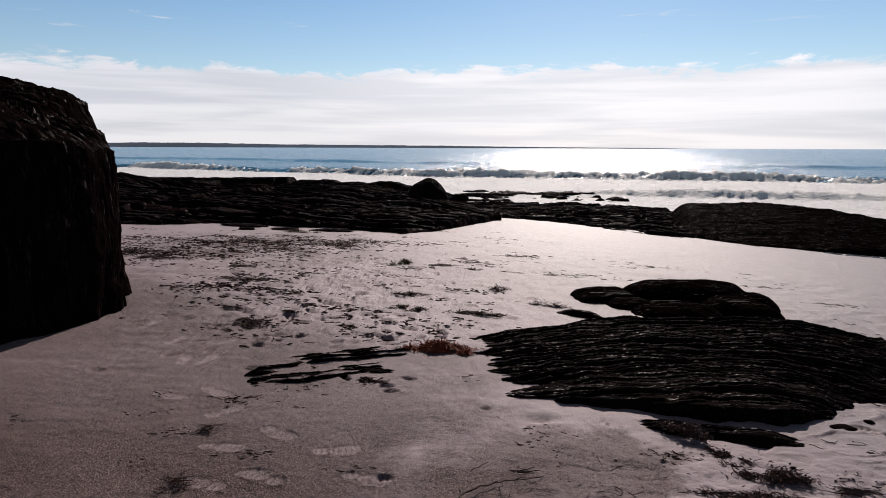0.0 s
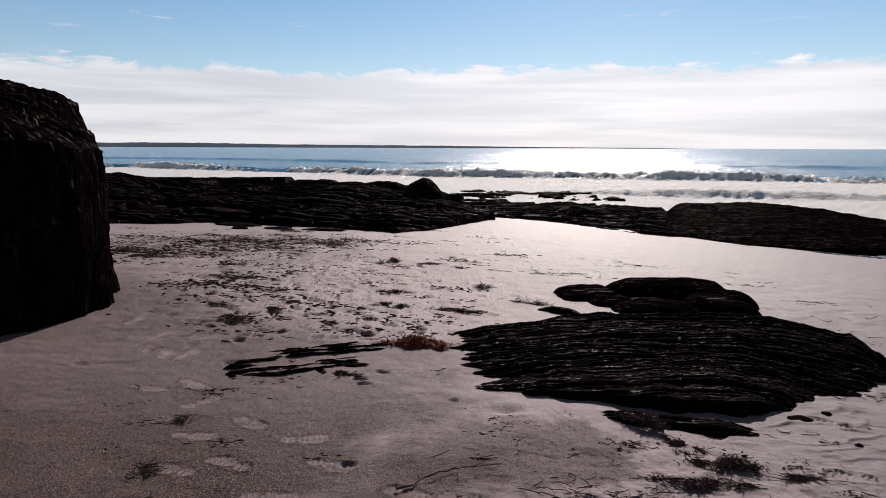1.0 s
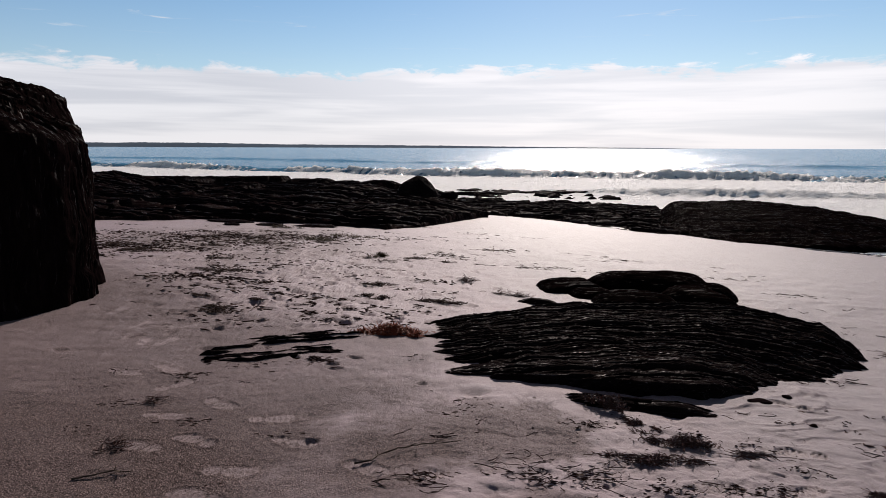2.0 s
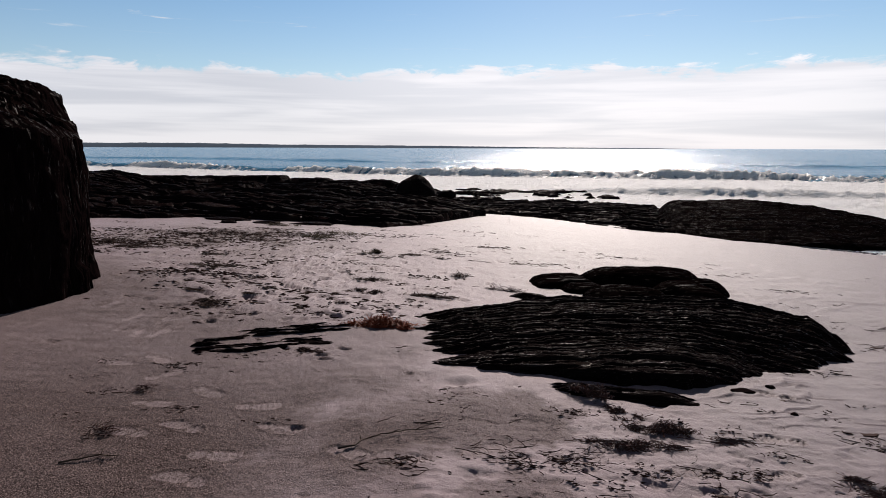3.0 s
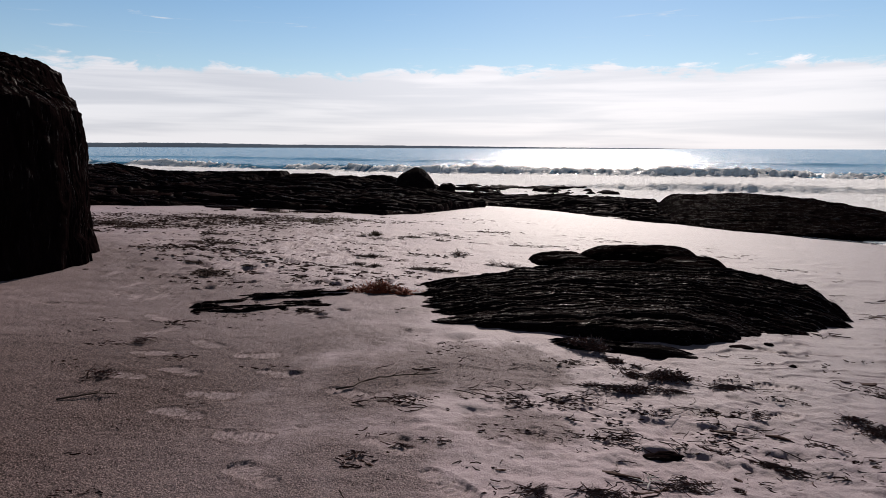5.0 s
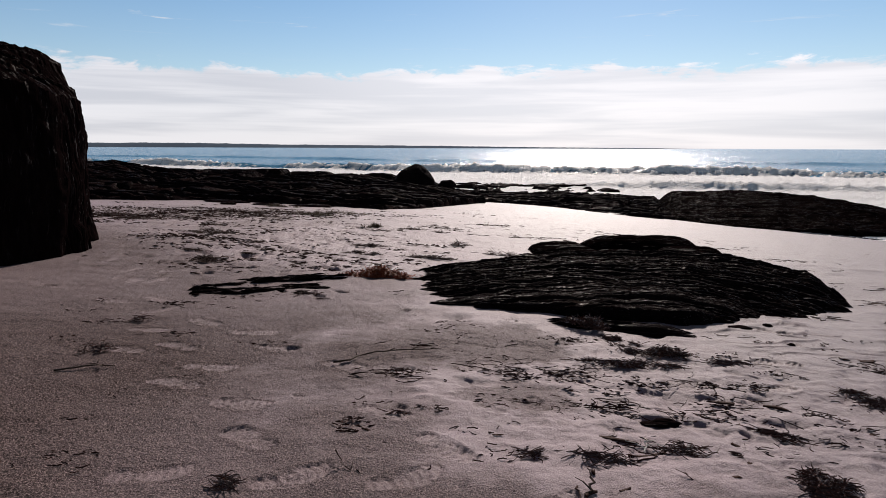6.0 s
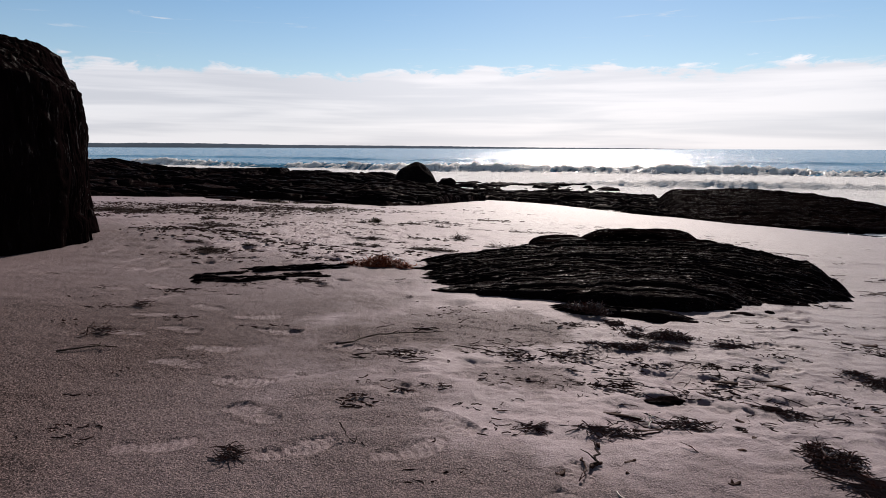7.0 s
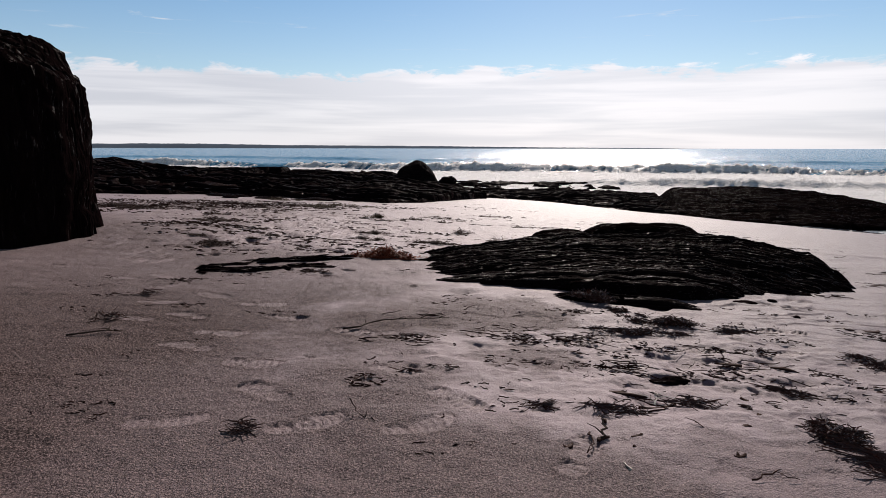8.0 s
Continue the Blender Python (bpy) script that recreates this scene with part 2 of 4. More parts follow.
def grid_mesh(name, X, Y, Z, mat, keep=None, attrs=()):
    """A sheet of quads over the arrays X, Y, Z; keep: the vertices that count."""
    n, m = Z.shape
    idx = np.arange(n * m).reshape(n, m)
    quads = np.stack([idx[:-1, :-1], idx[:-1, 1:], idx[1:, 1:], idx[1:, :-1]], -1).reshape(-1, 4)
    co = np.stack([X, Y, Z], -1).reshape(-1, 3)
    used = None
    if keep is not None:
        quads = quads[keep.reshape(-1)[quads].any(1)]
        used = np.unique(quads)
        back = np.zeros(n * m, np.int64)
        back[used] = np.arange(len(used))
        quads, co = back[quads], co[used]
    me = bpy.data.meshes.new(name)
    me.vertices.add(len(co))
    me.vertices.foreach_set("co", co.astype(np.float32).ravel())
    me.loops.add(quads.size)
    me.loops.foreach_set("vertex_index", quads.astype(np.int32).ravel())
    me.polygons.add(len(quads))
    me.polygons.foreach_set("loop_start", np.arange(0, quads.size, 4, dtype=np.int32))
    me.update(calc_edges=True)
    me.polygons.foreach_set("use_smooth", np.ones(len(quads), bool))
    for key, values in dict(attrs).items():
        flat = values.reshape(-1)
        flat = flat if used is None else flat[used]
        me.attributes.new(key, "FLOAT", "POINT").data.foreach_set("value", flat.astype(np.float32))
    me.materials.append(mat)
    me.validate()
    return new(name, me)


def steps(lo, hi, fine, grow, end_lo, end_hi, far=1.3, wide=0.9):
    """Stations: even from lo to hi, then wider and wider to both ends."""
    mid = list(np.arange(lo, hi + fine / 2, fine))

    def out(start, end):
        got, step, at = [], fine, 0.0
        while at < end:
            step *= grow if step < wide else far
            at += step
            got.append(at)
        return got
    return np.array([lo - d for d in out(lo, lo - end_lo)][::-1] + mid + [hi + d for d in out(hi, end_hi - hi)])


# ---- the beach ----
SEA_LEVEL = -1.7
HUMPS = [(0.5, 2.3, 1.3, 0.035), (0.3, 5.3, 1.1, 0.06), (0.9, 9.1, 1.5, -0.05), (4.9, 5.9, 0.9, -0.09), (-4.3, 9.5, 1.8, 0.07),
         (-3.3, 6.2, 0.8, -0.04), (4.0, 23.0, 3.0, 0.12), (9.0, 14.0, 4.0, -0.06), (2.3, 4.0, 0.7, 0.02), (-2.9, 7.3, 0.7, 0.05)]


def beach(x, y):
    """The broad lie of the sand: it falls towards the sea and to the east."""
    x, y = np.clip(x, -18, 28), np.clip(y, -8, 60)
    z = 0.02538 - 0.03124 * x - 0.02223 * y - 0.00135 * x * x - 0.00107 * x * y - 0.00077 * y * y
    for cx, cy, s, a in HUMPS:
        z = z + a * np.exp(-((x - cx) ** 2 + (y - cy) ** 2) / (2 * s * s))
    return np.maximum(z, -6.0)


# shoe prints: x, y, the way the toe points (degrees from +x), depth
PRINTS = [(-2.5, 5.6, 60, 9), (-2.18, 5.0, 100, 9), (-1.98, 5.0, 70, 9), (-2.05, 5.5, 30, 8), (-3.0, 6.1, 70, 8), (-2.3, 6.9, 80, 8),
          (-0.45, 1.63, 8, 9), (0.05, 1.63, 24, 11), (0.45, 1.64, 24, 9), (-0.19, 1.92, 143, 11), (-0.74, 2.51, 162, 10), (0.32, 2.18, -31, 10),
          (-0.41, 3.10, -21, 11), (-0.97, 3.09, 153, 11), (-1.96, 4.19, -19, 10), (-0.66, 2.75, 0, 7), (-0.34, 2.26, -11, 9), (-1.26, 3.01, 161, 9),
          (-1.31, 3.42, -11, 8), (0.58, 1.88, -45, 9), (0.34, 2.77, -11, 8), (-0.62, 3.4, 10, 8), (-1.46, 3.95, 43, 9), (0.05, 2.80, -28, 9),
          (-1.67, 4.30, -39, 10), (-1.02, 3.61, -38, 10), 
          (2.97, 3.98, 150, 16), (0.98, 1.46, 60, 10), (2.6, 3.2, 160, 12), (2.35, 2.75, 10, 10), (1.9, 2.75, 170, 10), (0.8, 2.9, 20, 8)]

# scoops kicked or washed out of the sand: x, y, half length, half breadth, depth
HOLLOWS = [(1.53, 2.235, .085, .032, .03), (0.68, 3.93, .10, .06, .03), (1.30, 2.11, .12, .03, .014), (1.92, 2.56, .07, .025, .02), (2.10, 2.27, .2, .03, .014), (0.75, 2.62, .10, .04, .011), (2.3, 2.78, .12, .03, .012),
           (1.72, 1.60, .08, .03, .012), (1.55, 1.38, .10, .03, .012), (0.45, 2.45, .09, .03, .009), (1.15, 3.3, .12, .04, .012), (0.6, 3.9, .12, .05, .01), (3.2, 2.9, .16, .04, .012)]


def shoe(u, v):
    """How deep a shoe presses at u along and v across the foot, 0 to 1, and its tread."""
    bend = v - 0.9 * np.clip(u, 0, 0.2) ** 2 * 1.2
    sole = 1 - ease(0.86, 1.04, np.abs((u - 0.055) / 0.105) ** 2.4 + np.abs(bend / (0.052 + 0.05 * np.clip(u, -0.05, 0.1))) ** 2.4)
    heel = 1 - ease(0.86, 1.04, np.abs((u + 0.105) / 0.052) ** 2.6 + np.abs(v / 0.045) ** 2.6)
    body = np.maximum(sole, heel)
    tread = ease(0.25, 0.55, 0.5 + 0.5 * np.sin(u * 165 + 60 * np.abs(v)))
    rim = np.exp(-((np.sqrt((u / 0.17) ** 2 + (v / 0.075) ** 2) - 1) / 0.11) ** 2)
    return body, tread, rim


def ground():
    xs = steps(-1.7, 2.6, 0.0085, 1.018, -3500, 3500)
    ys = np.concatenate([1.2 - 0.02 * 1.35 ** np.arange(40, -1, -1.0), steps(1.2, 3.6, 0.0085, 1.013, 1.2, 4900)])
    X, Y = np.meshgrid(xs, ys)
    Z = beach(X, Y)
    near = np.exp(-np.maximum(0, np.hypot(X, Y - 4) - 9) / 8)
    # soft hollows and wind ripples
    Z += near * (0.012 * fbm(X * 0.9, Y * 0.9, 4, 5) + 0.006 * fbm(X * 3.1, Y * 3.6, 3, 9))
    # grainy, unpressed sand on the west and near side; smooth washed sand on the east
    split = X - 0.3 - 1.6 * np.maximum(0, 2.0 - Y) + 0.5 * fbm(X * 1.3, Y * 1.3, 5, 21, 0.6)
    coarse_shade = (1 - ease(-0.5, 0.45, split)) * (1 - ease(4.2, 6.6, Y - 0.85 * np.clip(-X - 0.5, 0, 3.5) + 0.5 * fbm(X * 0.7, Y * 0.7, 3, 23)))
    # The last, broad patch only darkens the near edge: lens falloff in the colour.
    for cx, cy, rx, ry, much in ((0.75, 3.35, 0.7, 0.5, 0.75), (0.95, 2.45, 0.28, 0.25, 0.7), (0.95, 1.35, 0.22, 0.2, 0.95), (1.7, 1.35, 0.7, 0.36, 0.5)):
        coarse_shade = np.maximum(coarse_shade, much * ease(0.25, 0.6, np.exp(-((X - cx) / rx) ** 2 - ((Y - cy) / ry) ** 2) + 0.22 * fbm(X * 4, Y * 4, 4, 27, 0.65)))
    coarse_shade *= 1 - 0.36 * ease(-1.2, -0.1, X) * (1 - ease(2.4, 3.4, Y))
    coarse_shade *= (0.88 + 0.12 * ease(-0.4, 0.3, fbm(X * 1.3, Y * 1.3, 3, 33))) * (1 - (0.42 + 0.22 * ease(-1.6, -0.4, X)) * ease(2.6, 4.6, Y))
    Z += near * (0.2 + 0.8 * coarse_shade) * (0.0025 * fbm(X * 24, Y * 24, 2, 41) + 0.003 * fbm(X * 8, Y * 9, 3, 43)) + near * 0.004 * fbm(X * 2.6, Y * 2.9, 3, 45)
    # trampled ground west of the middle, where feet broke the crust
    tread_zone = np.exp(-(((X + 2.3) / 2.1) ** 2 + ((Y - 8.0) / 2.6) ** 2)) + 0.5 * np.exp(-(((X + 0.3) / 1.4) ** 2 + ((Y - 6.6) / 1.4) ** 2))
    tread_zone = tread_zone + 0.9 * np.exp(-(((X + 4.4) / 2.0) ** 2 + ((Y - 11.5) / 2.6) ** 2)) + 0.35 * np.exp(-(((X + 1.0) / 2.0) ** 2 + ((Y - 10.0) / 2.0) ** 2))
    clods = fbm(X * 4.6, Y * 4.4, 3, 55, 0.6)
    # Last term: sand at the boulder's foot takes its shade as darker colour.
    coarse_shade = np.maximum(coarse_shade, np.clip(0.08 * tread_zone + 0.7 * np.exp(-(((X + 3.9) / 2.0) ** 2 + ((Y - 12.0) / 2.4) ** 2)) + 0.35 * np.exp(-(((X + 3.4) / 1.0) ** 2 + ((Y - 6.0) / 1.6) ** 2)), 0, 1) * ease(-1.0, 0.4, fbm(X * 1.1, Y * 1.1, 4, 56)))
    Z += tread_zone * (0.008 * ease(0.12, 0.4, clods) - 0.016 * ease(0.2, 0.4, -clods))
    rng = random.Random(77)
    for zx, zy, sx, sy, n in ((-2.35, 7.6, 0.5, 0.8, 46), (-1.75, 6.6, 0.45, 0.5, 26), (-0.7, 6.0, 0.7, 0.3, 30), (-1.4, 8.6, 0.9, 0.9, 26), (-0.3, 7.6, 0.8, 0.8, 18), (-2.6, 10.0, 1.0, 0.9, 30), (-0.6, 10.5, 1.2, 1.2, 24),
                             (-4.4, 11.6, 1.0, 1.1, 40), (-0.4, 4.3, 0.4, 0.2, 5), (1.5, 2.6, 0.5, 0.45, 7), (0.3, 2.6, 0.5, 0.5, 8), (-2.3, 5.4, 0.5, 0.5, 8), (2.6, 3.0, 0.5, 0.4, 7)):
        for _ in range(n):
            px, py, turn = rng.gauss(zx, sx), rng.gauss(zy, sy), rng.gauss(0.0, 0.5)
            near_by = min(1.0, max(0.35, (py - 1.0) / 5.0))
            a, b, deep = near_by * rng.uniform(0.06, 0.15), near_by * rng.uniform(0.04, 0.10), near_by * rng.uniform(0.016, 0.04)
            i0, i1 = np.searchsorted(xs, (px - 2.2 * a, px + 2.2 * a))
            j0, j1 = np.searchsorted(ys, (py - 2.2 * a, py + 2.2 * a))
            gx, gy = X[j0:j1, i0:i1] - px, Y[j0:j1, i0:i1] - py
            c, d = math.cos(turn), math.sin(turn)
            r = np.hypot((gx * c + gy * d) / a, (-gx * d + gy * c) / b) * (1 + 0.22 * fbm(gx * 9 + px, gy * 9 + py, 2, 79))
            Z[j0:j1, i0:i1] += deep * (-(1 - ease(0.5, 1.0, r)) + 0.16 * np.exp(-((r - 1.2) / 0.22) ** 2))
    litter = np.exp(-(((X - 1.7) / 1.5) ** 2 + ((Y - 2.5) / 1.2) ** 2))
    Z += litter * (0.012 * fbm(X * 5, Y * 7, 4, 57, 0.6) - 0.014 * ease(0.3, 0.6, fbm(X * 3.2, Y * 4.1, 3, 58)))
    Z += litter * 0.011 * fbm(X * 2.4, Y * 3.0, 3, 59)
    for hx, hy, rx, ry, deep in HOLLOWS:
        Z -= deep * np.exp(-(((X - hx) / rx) ** 2 + ((Y - hy) / ry) ** 2))
        Z += 0.14 * deep * np.exp(-((X - hx) / (1.2 * rx)) ** 2 - ((Y - hy - 1.6 * ry) / (0.6 * ry)) ** 2)
    # thin lines left by the last wash, and faint ripples
    east = ease(0.8, 2.6, X) * ease(2.6, 4.2, Y) * near
    for n, (fx, fy) in enumerate(((0.45, 1.3), (0.7, 2.2), (0.3, 0.9))):
        edge = fbm(X * fx + 3 * n, Y * fy - 0.3 * X, 4, 61 + n, 0.6)
        Z += east * 0.011 * ease(-0.05, 0.0, edge) * (1 - ease(0.0, 0.22, edge)) * ease(-0.1, 0.35, fbm(X * 0.8, Y * 0.8, 3, 65 + n))
    Z += east * 0.003 * fbm(X * 2.2, Y * 7.5, 3, 69)
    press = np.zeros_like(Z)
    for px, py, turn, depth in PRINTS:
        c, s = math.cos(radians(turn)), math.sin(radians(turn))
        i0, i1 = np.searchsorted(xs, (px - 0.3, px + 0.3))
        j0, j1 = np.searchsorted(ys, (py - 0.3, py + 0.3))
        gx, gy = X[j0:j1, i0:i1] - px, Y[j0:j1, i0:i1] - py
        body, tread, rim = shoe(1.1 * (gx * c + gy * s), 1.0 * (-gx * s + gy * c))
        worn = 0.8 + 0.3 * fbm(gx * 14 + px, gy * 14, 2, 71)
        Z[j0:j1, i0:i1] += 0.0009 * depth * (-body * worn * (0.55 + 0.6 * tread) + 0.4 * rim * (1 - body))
        coarse_shade[j0:j1, i0:i1] *= 1 - 0.35 * body
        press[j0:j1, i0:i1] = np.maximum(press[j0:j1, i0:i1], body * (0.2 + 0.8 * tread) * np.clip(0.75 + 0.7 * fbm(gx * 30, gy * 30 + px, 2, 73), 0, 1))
    wet = np.maximum(1 - ease(-1.6, -1.25, Z), 0.8 * ease(0.9, 3.6, X + 0.10 * (Y - 3) + 0.4 * fbm(X * 0.8, Y * 0.8, 4, 25)))
    ob = grid_mesh("ground", X, Y, Z, SAND, attrs={"coarse_shade": np.clip(coarse_shade, 0, 1), "wet": np.clip(wet, 0, 1), "press": press, "trod": np.clip(tread_zone * (0.7 + 0.6 * fbm(X * 1.2, Y * 1.4, 3, 66)), 0, 1)})
    return tagged(ob, "pale grey-pink beach sand with shoe prints, sloping to the sea", "sand", kind="structure")


def sea():
    xs = steps(-42, 52, 0.34, 1.04, -4300, 4300, 1.25, 14)
    ys = np.concatenate([np.arange(14, 40, 0.3), np.arange(40, 112, 0.28), np.arange(112, 190, 0.7), 190 * 1.035 ** np.arange(0.5, 95)])
    ys = ys[ys < 4800]
    X, Y = np.meshgrid(xs, ys)
    fade = np.exp(-np.maximum(0, Y - 300) / 500)
    Z = SEA_LEVEL + fade * (0.06 * fbm(X * 0.05, Y * 0.22, 4, 81) + 0.025 * fbm(X * 0.5, Y * 0.9, 3, 83))
    foam = np.zeros_like(X)
    # breakers: the crest's y along x, height and breadth, how far the wash runs, from where eastwards
    outer = along(X, [-400, -90, -56, 0, 48, 90, 400], [190, 124, 104, 73, 62, 56, 30])
    inner = along(X, [-400, 0, 15, 25, 60, 400], [75, 52, 45.5, 42, 37, 10])
    swell = along(X, [-400, -56, 0, 48, 400], [260, 165, 128, 112, 60])
    for line, high, broad, run, east, seed in ((outer, 0.95, 2.0, 60, -400, 91), (inner, 0.55, 1.3, 30, 3, 95), (swell, 0.6, 6.0, 0, -400, 97)):
        wander = 1.3 * fbm(X * 0.045, X * 0 + seed, 3, seed) + 0.5 * fbm(X * 0.3, Y * 0.1, 3, seed + 1)
        u = (Y - line - wander) / 1.1
        tall = high * (0.8 + 0.5 * fbm(X * 0.06, X * 0 + 4, 3, seed + 2)) * ease(east, east + 10, X)
        crest = np.where(u < 0, np.exp(-(u / (0.5 * broad)) ** 2), np.exp(-(u / (1.6 * broad)) ** 2))
        if run:
            torn = fbm(X * 0.5, Y * 0.6, 4, seed + 3, 0.65)
            curd = np.abs(fbm(X * 0.75, Y * 0.8, 3, seed + 8, 0.6))
            front = np.exp(-((u + 0.6 * broad) / (0.9 * broad)) ** 2) * ease(east, east + 10, X)
            Z += tall * crest * (0.95 + 0.16 * torn) + high * (0.22 * crest + 0.2 * front) * (curd - 0.35) + 0.09 * high * (crest + front) * fbm(X * 2.0, Y * 2.0, 2, seed + 9)
            roll = ease(-2.0 * broad, -0.9 * broad, u) * (1 - ease(0.0, 0.5 * broad, u)) * np.clip(tall / high, 0, 1)
            foam = np.maximum(foam, roll * (0.76 + 0.3 * torn + 0.25 * fbm(X * 1.6, Y * 1.6, 2, seed + 4)))
            wash = (1 - ease(-1.2 * broad, -0.6 * broad, u)) * np.exp(np.minimum(0, u + broad) / run)
            foam = np.maximum(foam, 0.95 * wash + 0.18 * fbm(X * 0.10, Y * 0.22, 3, seed + 5) * wash)
            Z += 0.05 * wash * fbm(X * 0.7, Y * 0.9, 3, seed + 6)
        else:
            Z += tall * crest
    ob = grid_mesh("water", X, Y, Z, SEA, attrs={"foam": np.clip(foam, 0, 1)})
    return tagged(ob, "blue sea with a white breaker and foam running in", "sea", kind="structure")


def far_shore():
    """Low wooded land across the bay."""
    xs = np.linspace(-3400, 1180, 460)
    rows = []
    for v in np.linspace(0, 1, 9):
        up = math.sin(math.pi * v)
        ridge = np.interp(xs, [-3400, -1500, -1150, -700, 0, 500, 1000, 1180], [21, 21, 21, 15, 11, 6, 3.5, 0.5])
        ridge = ridge * (1 + 0.10 * fbm(xs * 0.006, xs * 0, 4, 101)) + 1.2 * fbm(xs * 0.05, xs * 0, 3, 103) * np.minimum(1, ridge / 8)
        rows.append(np.stack([xs, 2800 + 240 * v + 60 * fbm(xs * 0.002, xs * 0 + 3, 3, 105), SEA_LEVEL - 0.6 + up * (ridge + 0.6)], -1))
    A = np.stack(rows)
    ob = grid_mesh("far_shore", A[..., 0], A[..., 1], A[..., 2], HAZY_LAND)
    return tagged(ob, "low dark wooded shore across the bay on the horizon", "headland", kind="structure")


# ---- rocks ----
def rock_sheet(name, x0, x1, y0, y1, fine, height, mat, label, sink=0.12, group=""):
    xs, ys = np.arange(x0, x1, fine[0]), np.arange(y0, y1, fine[1])
    X, Y = np.meshgrid(xs, ys)
    S = beach(X, Y)
    Z = height(X, Y, S)
    Z = np.maximum(Z, S - 3 * sink)
    ob = grid_mesh(name, X, Y, Z, mat, keep=Z > S - sink)
    return tagged(ob, label, "rock", group)


def layered(name, label, x0, x1, dx, s0, s1, thick, line, height, mat, seed, across=6, uneven=0.02, tilt=0.03, deep=0.25, sink=0.05, rough=0.006):
    """An outcrop of many thin slabs on edge. line(X, s): the y of the layer s at X; height(X, Y, S, s): the mean surface."""
    root = tagged(new(name), label, "rock")
    rng = random.Random(seed)
    xs = np.arange(x0, x1, dx)
    at, k = s0, 0
    while at < s1:
        wide = thick * rng.uniform(0.45, 1.7)
        f = np.linspace(0, 1, across)
        X, F = np.meshgrid(xs, f)
        lay = at + wide * F * 1.04
        Y = line(X, lay) + 0.10 * wide * fbm(X / (3 * wide), F * 0 + k, 3, seed + k)
        S = beach(X, Y)
        step = uneven * rng.uniform(-1, 1) + uneven * 0.9 * fbm(X / (16 * thick), F * 0 + 3.3 * k, 3, seed + 1)
        chip = -1.0 * uneven * ease(0.25, 0.4, fbm(X / (14 * thick), F * 0.3 + 5.1 * k, 3, seed + 2))
        Z = height(X, Y, S, lay) + step + chip - tilt * wide * 3 * (F - 0.3) * rng.uniform(0.3, 1.3)
        Z = Z - 0.25 * uneven * (F < 0.05) - 0.15 * uneven * (F > 0.95) + rough * fbm(X / (1.1 * thick), Y / (0.7 * thick), 3, seed + 3)
        ends = [Z[:1] - deep, Z, Z[-1:] - deep]
        Z = np.concatenate(ends)
        X, Y, S = (np.concatenate([A[:1], A, A[-1:]]) for A in (X, Y, S))
        keep = np.repeat((Z[1:-1] > S[1:-1] - sink).any(0)[None], Z.shape[0], 0)
        cols = np.flatnonzero(keep[0])
        for run in np.split(cols, np.flatnonzero(np.diff(cols) > 1) + 1) if len(cols) else ():
            if len(run) > 4:
                c = slice(max(run[0] - 1, 0), run[-1] + 2)
                grid_mesh("rock_layer", X[:, c], Y[:, c], Z[:, c], mat).parent = root
        at += wide
        k += 1
    return root


def outcrop_line(X, s):
    return s + 0.03 * (X - 2.3) + 0.06 * fbm(X * 0.45, s * 0.9, 3, 201)


def outcrop_height(X, Y, S, s):
    front = along(X, [0, .45, .85, 1.3, 1.86, 2.34, 2.8, 3.1, 3.5, 4.0, 4.4, 4.9], [4.7, 4.28, 4.2, 4.12, 4.02, 4.0, 4.15, 4.42, 4.6, 4.8, 5.15, 5.7])
    front = front + 0.04 * fbm(X * 4, X * 0, 3, 209)
    crest_y = 5.8
    crest = along(X, [-.3, .2, .55, .95, 1.4, 1.75, 2.05, 2.35, 2.85, 3.25, 3.5, 4.0, 4.3, 4.5, 4.7, 4.95], [-.2, -.10, -.04, .02, .05, .08, .105, .11, .10, .09, .065, -.035, -.07, -.21, -.33, -.5])
    back = along(X, [.2, 1, 2, 3, 4, 4.9], [6.0, 6.3, 6.7, 6.7, 6.5, 6.1])
    v = (Y - front) / np.maximum(crest_y - front, 0.15)
    step = along(X, [0.4, 1.1, 1.8, 2.5, 2.9, 3.2, 4.2, 4.8], [0.0, 0.05, 0.10, 0.075, 0.0, -0.02, -0.02, -0.02])
    foot = beach(X, front)
    rise = foot + step + (crest - foot - step) * np.clip(v, 0, 1) ** along(X, [2.4, 3.2], [0.72, 0.9]) - 0.5 * (1 - ease(-0.05, 0.02, v))
    w = np.clip((Y - crest_y) / np.maximum(back - crest_y, 0.2), 0, 1.2)
    Z = np.where(Y < crest_y, rise, crest - (crest - S + 0.12) * w ** 1.6)
    # the layers run out to the west and east in separate points
    k = np.floor(s / 0.085)
    tip = -0.42 + 0.7 * hashed(k, k * 0 + 8, 211) - 0.08 * np.abs(fbm(s * 9, s * 0, 2, 212))
    run = ease(-0.2, 0.9, X - tip)
    Z = S - 0.04 + (Z - S + 0.04) * (0.22 + 0.78 * run) - 0.09 * ease(0.12, -0.05, X - tip)
    end = 5.12 - 0.85 * hashed(k, k * 0 + 5, 215) - 0.25 * np.abs(Y - 5.65)
    Z = Z + run * (0.03 * fbm(X * 1.1, Y * 1.4, 3, 218) + 0.012 * fbm(X * 4, Y * 5, 3, 219))
    return Z - 0.25 * ease(-0.45, 0.15, X - end)


def mound(X, Y, cx, cy, rx, ry, turn=0.0, power=2.6):
    c, s = math.cos(radians(turn)), math.sin(radians(turn))
    u, v = ((X - cx) * c + (Y - cy) * s) / rx, (-(X - cx) * s + (Y - cy) * c) / ry
    return 1 - (np.abs(u) ** power + np.abs(v) ** power), u, v


